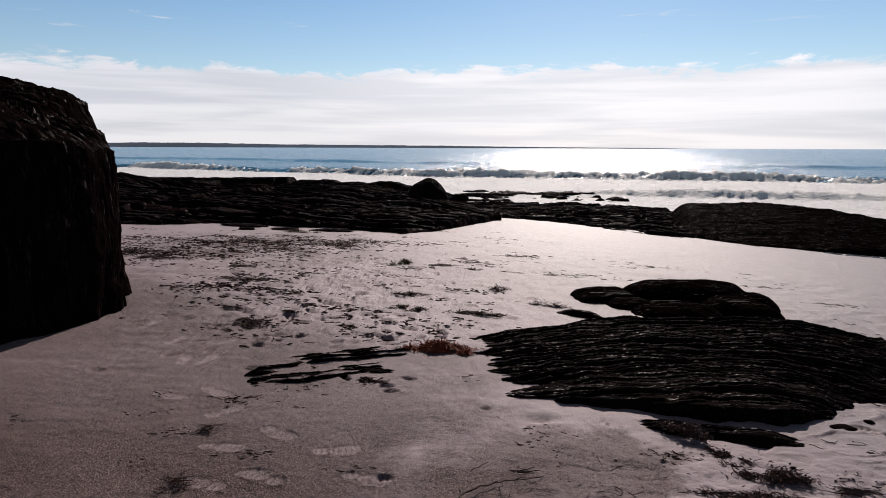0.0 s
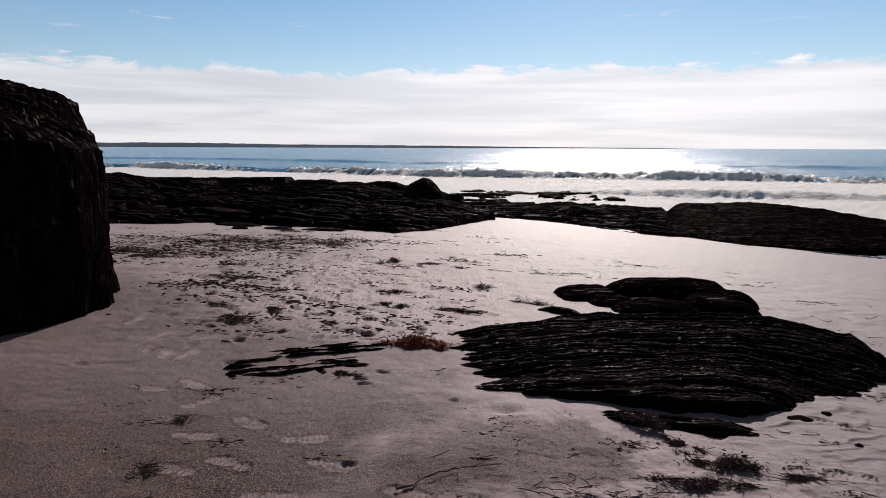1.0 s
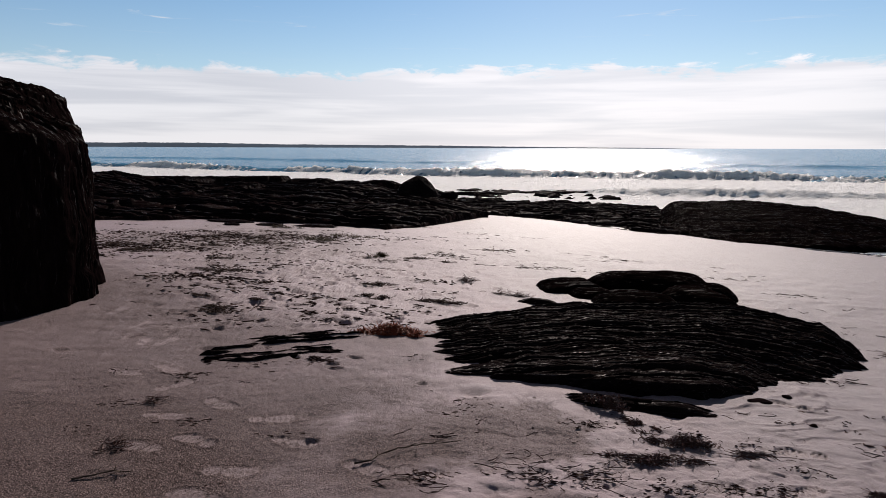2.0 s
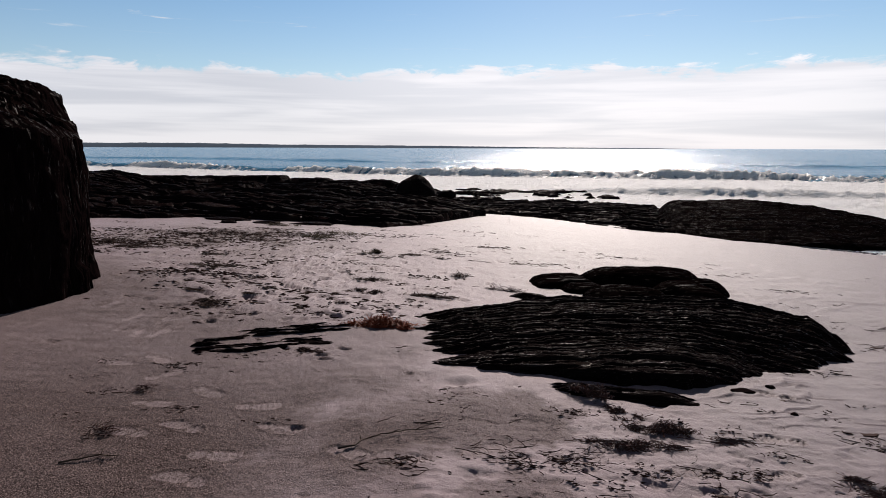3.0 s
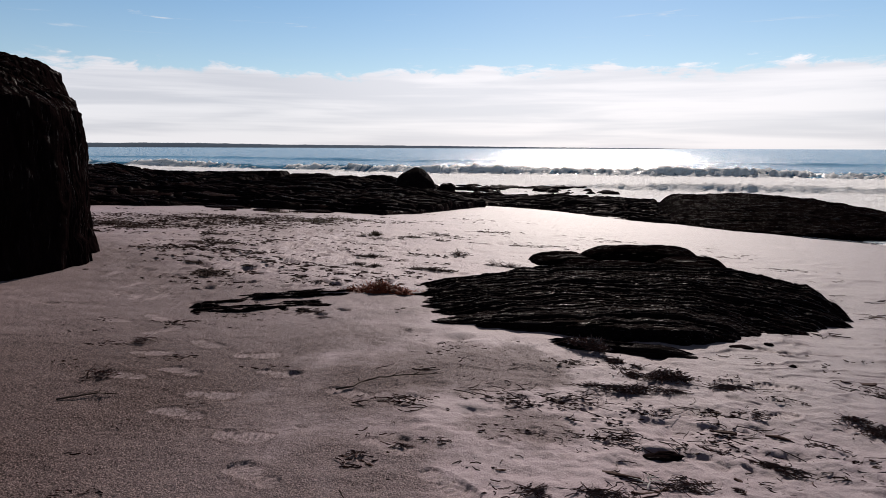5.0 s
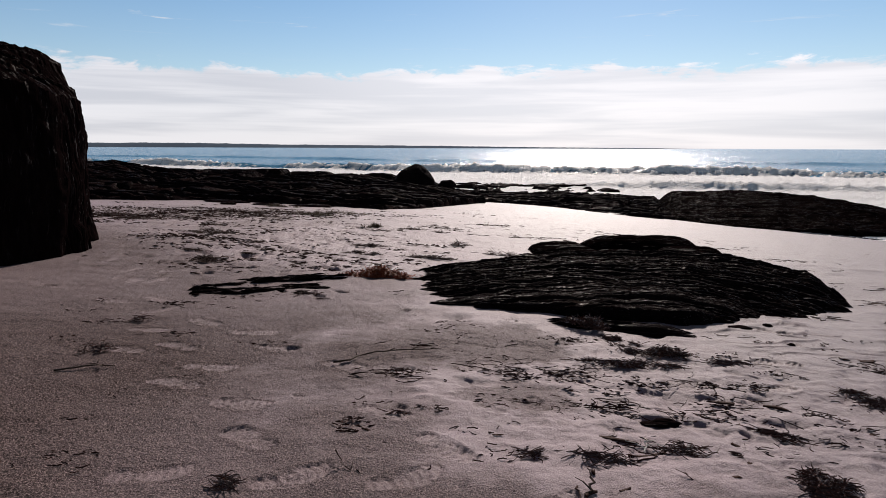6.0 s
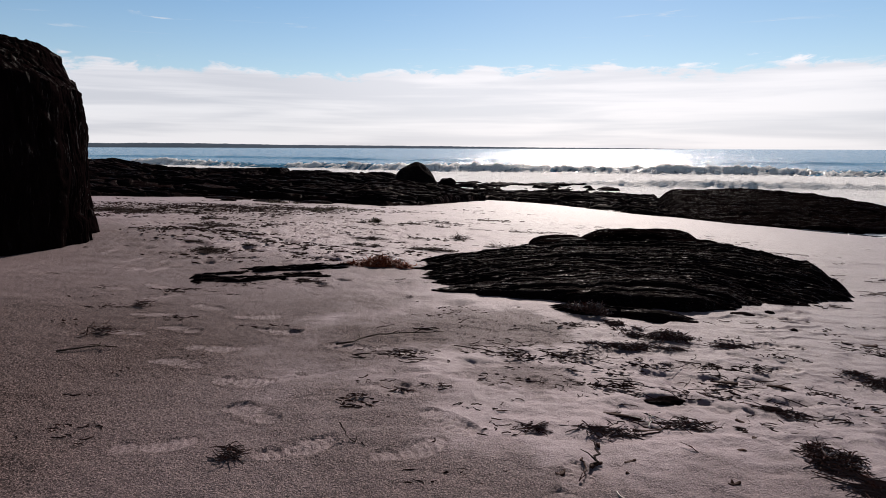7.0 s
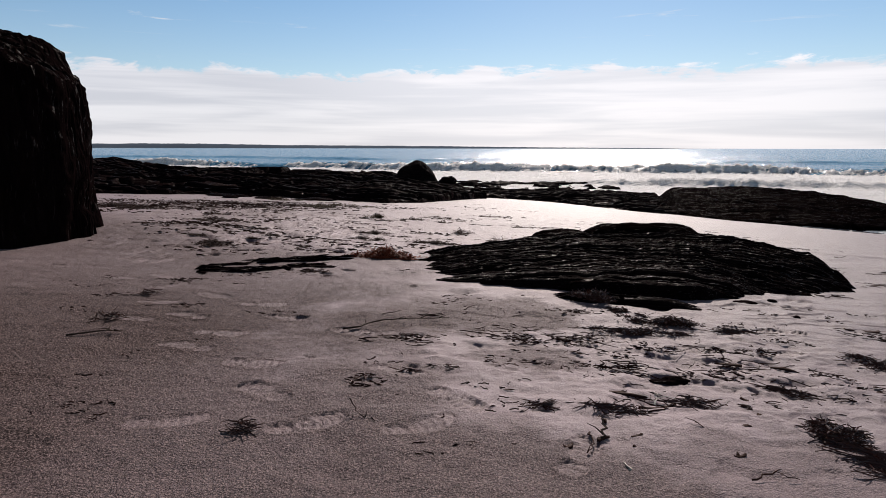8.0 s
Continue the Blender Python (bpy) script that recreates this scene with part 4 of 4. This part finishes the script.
def blade(x, y, long, wide, turn, seed):
    """One thick leathery leaf of kelp, bent and lying on the sand."""
    rng = random.Random(seed)
    n, verts, faces, half = 12, [], [], []
    way, bend = radians(turn), rng.gauss(0, 0.08)
    for i in range(n):
        f = i / (n - 1)
        w = 0.5 * wide * (math.sin(math.pi * min(1, 0.06 + 0.9 * f)) ** 0.6) * rng.uniform(0.8, 1.15)
        sx, sy = -math.sin(way), math.cos(way)
        arch = 0.006 * math.sin(math.pi * f * 1.4 + seed) + 0.004
        for u, up in ((-1, 0.3), (-0.45, 0.9), (0.0, 0.6), (0.45, 1.0), (1, 0.2)):
            px, py = x + u * w * sx, y + u * w * sy
            verts.append((px, py, top_of(px, py) + max(0.002, arch) * up + rng.uniform(0, 0.003)))
        x, y = x + long / n * math.cos(way), y + long / n * math.sin(way)
        way, bend = way + bend, 0.8 * bend + rng.gauss(0, 0.06)
    top = len(verts)
    verts += [(a, b, c - 0.006) for a, b, c in verts]
    for i in range(n - 1):
        for j in range(4):
            a = i * 5 + j
            faces += [(a, a + 5, a + 6, a + 1), (top + a, top + a + 1, top + a + 6, top + a + 5)]
        for j in (0, 4):
            a = i * 5 + j
            faces.append((a, a + top, a + top + 5, a + 5) if j == 0 else (a, a + 5, a + top + 5, a + top))
    for i in (0, n - 1):
        for j in range(4):
            a = i * 5 + j
            faces.append((a, a + 1, a + 1 + top, a + top) if i == 0 else (a, a + top, a + 1 + top, a + 1))
    return tagged(link_mesh("kelp_blade", verts, faces, SCRAP), "single dark leathery kelp leaf lying on the sand", "seaweed", "loose kelp leaves")


def twig(points, thick, mat, label, seed, side=0):
    """A thin branch lying on the sand, with a few shoots."""
    rng = random.Random(seed)
    verts, faces = [], []

    def stem(pts, t0):
        base, k = len(verts), 6
        for i, p in enumerate(pts):
            q = (pts[min(i + 1, len(pts) - 1)] - pts[max(i - 1, 0)]).normalized()
            a = q.orthogonal().normalized()
            b = q.cross(a)
            r = t0 * (1 - 0.65 * i / (len(pts) - 1))
            for j in range(k):
                w = 2 * math.pi * j / k
                verts.append(tuple(p + (a * math.cos(w) + b * math.sin(w)) * r))
        for i in range(len(pts) - 1):
            for j in range(k):
                faces.append((base + i * k + j, base + i * k + (j + 1) % k, base + (i + 1) * k + (j + 1) % k, base + (i + 1) * k + j))
        faces.append(tuple(base + j for j in range(k))[::-1])
        faces.append(tuple(base + (len(pts) - 1) * k + j for j in range(k)))
    fine = []
    for a, b in zip(points, points[1:]):
        for i in range(5):
            p = Vector(a).lerp(Vector(b), i / 5)
            fine.append(Vector((p.x + rng.gauss(0, 0.006), p.y + rng.gauss(0, 0.006), top_of(p.x, p.y) + p.z + thick * 0.6)))
    stem(fine, thick)
    for _ in range(side):
        p = rng.choice(fine[2:])
        way, size = rng.uniform(0, 6.28), rng.uniform(0.03, 0.09)
        stem([p, p + Vector((math.cos(way) * size * .5, math.sin(way) * size * .5, size * .25)), p + Vector((math.cos(way) * size, math.sin(way) * size, size * .3))], thick * 0.6)
    return tagged(link_mesh("twig", verts, faces, mat), label, "driftwood")


def wet_pebbles():
    """Small wet pebbles washed up along the foot of the mound."""
    rng = random.Random(88)
    verts, faces = [], []
    for _ in range(420):
        x = rng.uniform(12.2, 18.5)
        y = 19.25 + 0.02 * (x - 14) ** 2 - abs(rng.gauss(0, 0.22))
        r = rng.uniform(0.02, 0.055)
        base, n, z = len(verts), 7, top_of(x, y)
        for ring, up in ((1.0, -0.01), (0.8, 0.5), (0.0, 0.75)):
            for i in range(n if ring else 1):
                a = 2 * math.pi * i / n
                k = rng.uniform(0.8, 1.2)
                verts.append((x + 1.3 * r * ring * k * math.cos(a), y + r * ring * k * math.sin(a), z + up * r))
        for i in range(n):
            j = (i + 1) % n
            faces += [(base + i, base + j, base + n + j, base + n + i), (base + n + i, base + n + j, base + 2 * n)]
    return tagged(link_mesh("pebbles", verts, faces, WET), "small wet glinting pebbles along the foot of the mound", "pebbles", kind="stuff")


# ---- build: large forms ----
ground()
sea()
far_shore()
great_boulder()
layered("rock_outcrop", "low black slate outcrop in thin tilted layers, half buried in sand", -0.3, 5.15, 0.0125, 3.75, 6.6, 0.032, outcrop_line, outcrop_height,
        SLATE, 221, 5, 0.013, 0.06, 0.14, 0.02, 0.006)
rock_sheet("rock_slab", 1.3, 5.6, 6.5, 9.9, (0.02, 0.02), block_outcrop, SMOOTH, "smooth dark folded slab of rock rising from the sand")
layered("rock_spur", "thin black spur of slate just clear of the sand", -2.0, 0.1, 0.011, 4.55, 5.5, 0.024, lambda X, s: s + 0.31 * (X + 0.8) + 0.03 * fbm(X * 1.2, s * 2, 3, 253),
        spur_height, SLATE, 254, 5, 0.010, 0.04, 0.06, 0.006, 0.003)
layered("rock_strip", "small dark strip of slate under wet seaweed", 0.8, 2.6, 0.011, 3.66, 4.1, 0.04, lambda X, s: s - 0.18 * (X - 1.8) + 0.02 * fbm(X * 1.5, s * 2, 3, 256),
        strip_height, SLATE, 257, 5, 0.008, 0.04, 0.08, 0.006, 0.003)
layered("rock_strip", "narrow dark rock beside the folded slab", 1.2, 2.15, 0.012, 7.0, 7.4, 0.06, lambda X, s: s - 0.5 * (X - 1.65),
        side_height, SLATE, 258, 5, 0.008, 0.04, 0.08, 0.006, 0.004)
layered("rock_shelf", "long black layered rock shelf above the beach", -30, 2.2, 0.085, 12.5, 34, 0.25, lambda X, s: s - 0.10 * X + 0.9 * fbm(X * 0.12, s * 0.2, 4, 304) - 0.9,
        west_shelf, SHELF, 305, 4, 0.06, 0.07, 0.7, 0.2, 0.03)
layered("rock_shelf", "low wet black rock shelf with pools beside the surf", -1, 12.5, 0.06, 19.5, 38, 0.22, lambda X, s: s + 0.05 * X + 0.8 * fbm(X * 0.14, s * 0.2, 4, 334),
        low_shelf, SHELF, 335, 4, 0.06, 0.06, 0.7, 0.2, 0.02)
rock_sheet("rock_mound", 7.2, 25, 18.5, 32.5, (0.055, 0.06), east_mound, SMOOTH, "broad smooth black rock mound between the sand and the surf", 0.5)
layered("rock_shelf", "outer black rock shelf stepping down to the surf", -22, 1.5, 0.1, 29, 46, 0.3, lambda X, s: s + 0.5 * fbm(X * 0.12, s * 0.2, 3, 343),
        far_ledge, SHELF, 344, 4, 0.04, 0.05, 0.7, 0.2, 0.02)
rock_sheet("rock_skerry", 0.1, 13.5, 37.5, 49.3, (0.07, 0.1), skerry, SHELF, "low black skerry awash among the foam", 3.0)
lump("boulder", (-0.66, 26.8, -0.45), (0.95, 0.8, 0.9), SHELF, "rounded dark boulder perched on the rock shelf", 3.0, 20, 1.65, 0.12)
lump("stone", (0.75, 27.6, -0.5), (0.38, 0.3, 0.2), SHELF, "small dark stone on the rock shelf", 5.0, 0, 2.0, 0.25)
lump("stone", (-3.88, 7.2, 0.0), (0.12, 0.2, 0.26), BOULDER, "dark stone wedged at the foot of the boulder", 7.0, 15, 2.2, 0.4)

# ---- build: weed and scraps ----
lab = "tangled dark brown seaweed on the sand"
for x, y, w, seed in [(-2.37, 6.73, .19, 80), (-1.97, 6.13, .24, 81), (-2.7, 8.17, .3, 82), (-1.72, 6.7, .13, 83), (-1.57, 7.06, .19, 84), (-1.04, 6.57, .17, 85), (-0.59, 4.54, .17, 86),
                      (0.27, 7.04, .23, 87), (0.56, 6.89, .19, 88), (-2.31, 7.72, .19, 91), (-3.1, 9.3, .35, 92), (-3.7, 10.8, .4, 93)]:
    seaweed((x, y), (0.6 * w, 0.35 * w), int(70 + 240 * w), 0.02, SCRAP, "low torn clump of dark seaweed on the sand", seed, -5, 0.016, 0.06)
for x, y, w, seed in [(0.93, 2.71, .13, 94), (0.54, 2.23, .22, 96), (0.38, 2.18, .11, 97), (0.85, 2.29, .15, 98), (0.20, 2.10, .10, 99), (2.24, 2.72, .16, 102),
                      (0.34, 2.74, .08, 104), (2.38, 2.36, .18, 105), (2.75, 3.62, .16, 106), (1.59, 1.99, .12, 107), (1.76, 1.92, .10, 108)]:
    seaweed((x, y), (0.55 * w, 0.26 * w), int(8 + 60 * w), 0.015, WEED, "small scattered knot of dark seaweed on the sand", seed, -8, 0.011, 0.055, 0.0, 1.1, 0.6)
seaweed((1.60, 3.75), (0.15, 0.10), 420, 0.06, WEED, "shiny dark seaweed heaped over a strip of slate", 11, -30, 0.014, 0.06, 0.03)
seaweed((1.70, 3.50), (0.12, 0.08), 160, 0.03, WEED, lab, 31, -40, 0.013, 0.06)
seaweed((1.93, 3.24), (0.26, 0.085), 560, 0.04, WEED, lab, 12, -8, 0.013, 0.06)
seaweed((2.30, 3.14), (0.20, 0.03), 60, 0.012, WEED, lab, 32, -8, 0.008, 0.12, 0.0, 0.5, 0.3)
seaweed((1.50, 3.0), (0.28, 0.06), 300, 0.024, WEED, lab, 13, 4, 0.012, 0.08, 0.0, 1.1, 0.6)
seaweed((-1.385, 2.965), (0.10, 0.07), 60, 0.05, WEED, "small dark curl of seaweed on grainy sand", 14, 10, 0.007, 0.08)
seaweed((-0.17, 1.57), (0.045, 0.03), 34, 0.035, WEED, "small dark tuft of seaweed on grainy sand", 15, 20, 0.005, 0.09)
seaweed((-1.46, 3.64), (0.08, 0.05), 34, 0.03, WEED, "small dark tuft of seaweed on grainy sand", 16, 0, 0.006, 0.09)
seaweed((1.96, 1.70), (0.15, 0.11), 520, 0.034, WEED, lab, 17, -30, 0.011, 0.055, 0.0, 1.3, 0.9)
seaweed((2.78, 2.60), (0.3, 0.15), 420, 0.024, WEED, lab, 18, -25, 0.010, 0.07, 0.0, 1.2, 0.7)
seaweed((2.00, 1.52), (0.2, 0.09), 280, 0.014, WEED, "long combed strands of dark seaweed trailing from a heap", 30, -50, 0.007, 0.17, 0.0, 0.7, 0.35)
seaweed((2.02, 2.13), (0.26, 0.05), 110, 0.015, WEED, lab, 19, -24, 0.010, 0.07, 0.0, 0.9, 0.5)
seaweed((1.17, 1.83), (0.22, 0.05), 130, 0.02, WEED, lab, 20, 2, 0.007, 0.10, 0.0, 0.9, 0.6)
seaweed((1.50, 1.93), (0.14, 0.04), 50, 0.02, WEED, lab, 21, 4, 0.006, 0.10, 0.0, 0.9, 0.6)
seaweed((-0.03, 5.34), (0.27, 0.10), 1800, 0.085, KELP, "dense heap of rust-red seaweed at the tip of the slate", 24, 0, 0.022, 0.06)
seaweed((1.38, 7.75), (0.22, 0.08), 90, 0.05, WEED, lab, 25, -20, 0.012, 0.14)
seaweed((0.8, 8.75), (0.16, 0.10), 90, 0.06, WEED, lab, 26, 0, 0.012, 0.13)
seaweed((-0.55, 4.5), (0.16, 0.06), 60, 0.02, WEED, lab, 27, 0, 0.008, 0.08)
for i, (x, y, a, b, n, m) in enumerate([(-2.1, 12.7, 0.6, 0.3, 160, GOLD), (-1.7, 13.4, 0.5, 0.3, 150, GOLD), (-0.74, 10.65, 0.32, 0.2, 130, GOLD), (0.16, 10.6, 0.45, 0.16, 130, SCRAP),
                                        (-0.37, 8.0, 0.35, 0.1, 90, SCRAP), (-0.43, 7.13, 0.3, 0.12, 90, SCRAP), (0.4, 6.95, 0.4, 0.10, 90, SCRAP), (-4.6, 9.75, 0.5, 0.25, 200, SCRAP),
                                        (-5.3, 10.5, 0.7, 0.3, 160, SCRAP), (-2.65, 8.35, 0.45, 0.3, 140, SCRAP), (-2.05, 6.25, 0.25, 0.18, 80, SCRAP), (-3.6, 15.0, 0.6, 0.3, 140, GOLD)]):
    seaweed((x, y), (a, b), int(1.9 * n), 0.06 if m is GOLD else 0.035, m, "washed-up olive seaweed on the sand" if m is GOLD else lab, 40 + i, -6, 0.024, 0.08)
# On the trampled sand many dark flakes stand for the shaded sides of clods.
scatter("dark_scraps", "broken dark scraps of seaweed, and dark flakes for shaded marks in trodden sand", SCRAP, [
    (-4.9, 10.0, 0.8, 0.4, 130), (-4.4, 12.0, 1.2, 1.0, 230), (-6.0, 12.2, 0.7, 1.0, 60), (-3.0, 12.0, 0.9, 1.0, 110), (-2.6, 8.4, 0.5, 0.7, 36), (-2.2, 7.0, 0.5, 0.7, 26), (-0.8, 7.4, 0.8, 0.9, 24),
    (0.0, 9.4, 0.9, 1.2, 14), (-0.7, 6.0, 0.7, 0.3, 40), (-1.8, 13.2, 0.9, 0.7, 50), (0.5, 13.0, 1.6, 2.0, 12)], 61, (0.03, 0.12), (0.003, 0.009), (0.09, 0.06), 0.013, 0.62)
scatter("dark_scraps", "small dark scraps of seaweed strewn on the near sand", SCRAP, [
    (1.4, 2.8, 0.4, 0.3, 22), (1.6, 2.3, 0.45, 0.3, 18), (0.6, 2.5, 0.35, 0.3, 14), (-0.6, 4.4, 0.4, 0.3, 22), (2.3, 2.4, 0.35, 0.4, 16),
    (-0.5, 2.4, 0.7, 0.5, 8), (0.9, 3.6, 0.35, 0.25, 20), (2.9, 3.6, 0.5, 0.4, 14), (1.0, 2.0, 0.5, 0.2, 18), (4.6, 7.5, 1.2, 1.2, 16), (-1.7, 3.6, 0.7, 0.9, 14)],
    62, (0.01, 0.05), (0.0015, 0.004), (0.03, 0.02), 0.005, 0.3)
scatter("seaweed_threads", "thin dark threads of seaweed lying flat on the sand", SCRAP, [
    (1.6, 2.7, 0.5, 0.4, 8), (2.3, 2.3, 0.5, 0.35, 10), (1.4, 2.0, 0.35, 0.2, 6), (3.0, 3.4, 0.5, 0.4, 8), (0.7, 2.9, 0.4, 0.4, 6), (4.5, 7.8, 1.3, 1.3, 10), (2.2, 10.5, 1.6, 1.6, 10)],
    63, (0.05, 0.16), (0.001, 0.0022), (0.06, 0.03), 0.005, 0.0)
twig([(-0.02, 2.83, 0), (0.17, 2.97, 0.02), (0.33, 3.07, 0.01), (0.62, 3.17, 0)], 0.006, TWIG, "thin crooked dark twig lying on the sand", 71, 5)
twig([(-1.42, 2.62, 0), (-1.26, 2.69, 0.01), (-1.12, 2.72, 0)], 0.006, TWIG, "short dark knotted twig on grainy sand", 72, 4)
twig([(1.375, 1.90, 0.0), (1.395, 1.95, 0.015), (1.40, 2.0, 0.03)], 0.0035, PALE, "bleached forked twig sticking out of seaweed", 73, 3)
twig([(0.18, 1.72, 0.06), (0.22, 1.69, 0.01), (0.25, 1.66, 0)], 0.003, TWIG, "tiny dark twig standing in a shoe print", 74, 1)
twig([(1.08, 1.58, 0.0), (1.10, 1.63, 0.03), (1.09, 1.69, 0.05)], 0.006, TWIG, "bent dark twig standing in the sand", 75, 1)
twig([(1.48, 1.34, 0.002), (1.58, 1.39, 0.008), (1.65, 1.35, 0.002)], 0.0035, SCRAP, "thin dark strand of dried seaweed on the sand", 90, 1)
twig([(1.46, 1.75, 0.002), (1.50, 1.70, 0.008), (1.51, 1.63, 0.002)], 0.0035, SCRAP, "thin dark strand of dried seaweed on the sand", 91, 1)
twig([(1.33, 1.83, 0.002), (1.48, 1.94, 0.008), (1.71, 2.00, 0.002)], 0.0035, SCRAP, "thin dark strand of dried seaweed on the sand", 92, 1)
twig([(1.04, 1.63, 0.002), (1.04, 1.53, 0.008), (0.99, 1.47, 0.002)], 0.0035, SCRAP, "thin dark strand of dried seaweed on the sand", 93, 1)
twig([(1.12, 1.36, 0.0), (1.10, 1.42, 0.01)], 0.004, PALE, "small pale twig on the sand", 76, 0)
for i, (x, y, long, wide, turn) in enumerate([(1.90, 2.51, .12, .026, -5), (1.16, 2.04, .24, .02, 4), (1.72, 1.90, .09, .022, 20), (1.66, 1.81, .07, .02, 25), (1.47, 1.75, .10, .014, -50), (0.93, 1.51, .05, .02, 10),
                                              (1.19, 1.61, .05, .016, 30), (2.9, 3.9, .13, .04, -10), (2.15, 2.49, .14, .02, -8),
                                              (1.13, 1.72, .04, .015, 110), (1.06, 1.56, .08, .018, 70), (3.1, 3.38, .26, .06, -12), (1.50, 1.50, 0.05, 0.016, -8), (1.51, 1.49, 0.03, 0.012, 60), (1.63, 1.74, 0.06, 0.02, 8), (1.75, 1.84, 0.06, 0.02, 30), (1.77, 2.02, 0.04, 0.024, -5), (1.17, 1.53, 0.05, 0.012, 25), (1.3, 1.88, .18, .012, -10)]):
    blade(x, y, long, wide, turn, 500 + i)
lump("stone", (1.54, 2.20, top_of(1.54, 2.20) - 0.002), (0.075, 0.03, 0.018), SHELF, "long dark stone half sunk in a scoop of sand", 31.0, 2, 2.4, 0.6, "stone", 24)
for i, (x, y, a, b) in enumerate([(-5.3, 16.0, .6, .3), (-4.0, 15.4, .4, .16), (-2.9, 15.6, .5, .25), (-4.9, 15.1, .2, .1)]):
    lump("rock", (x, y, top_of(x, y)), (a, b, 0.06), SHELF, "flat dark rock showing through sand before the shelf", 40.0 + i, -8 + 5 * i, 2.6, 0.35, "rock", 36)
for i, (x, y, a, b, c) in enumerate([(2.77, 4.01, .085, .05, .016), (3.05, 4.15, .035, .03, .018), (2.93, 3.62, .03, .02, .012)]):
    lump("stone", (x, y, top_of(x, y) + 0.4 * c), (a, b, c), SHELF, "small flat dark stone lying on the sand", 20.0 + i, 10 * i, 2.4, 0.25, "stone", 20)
scatter("seaweed_lines", "thin dark lines of seaweed left by the wash on smooth sand", SCRAP, [
    (4.5, 7.8, 1.2, 1.2, 12), (2.2, 10.5, 1.4, 1.6, 12), (5.6, 10.5, 1.5, 1.8, 12), (4.0, 5.0, 0.9, 0.6, 8), (5.2, 6.3, 0.7, 0.7, 8), (3.0, 14.5, 2.0, 2.0, 10), (0.6, 11.5, 0.8, 1.5, 8)],
    64, (0.05, 0.18), (0.003, 0.007), (0.12, 0.05), 0.007, 0.12)
wet_pebbles()
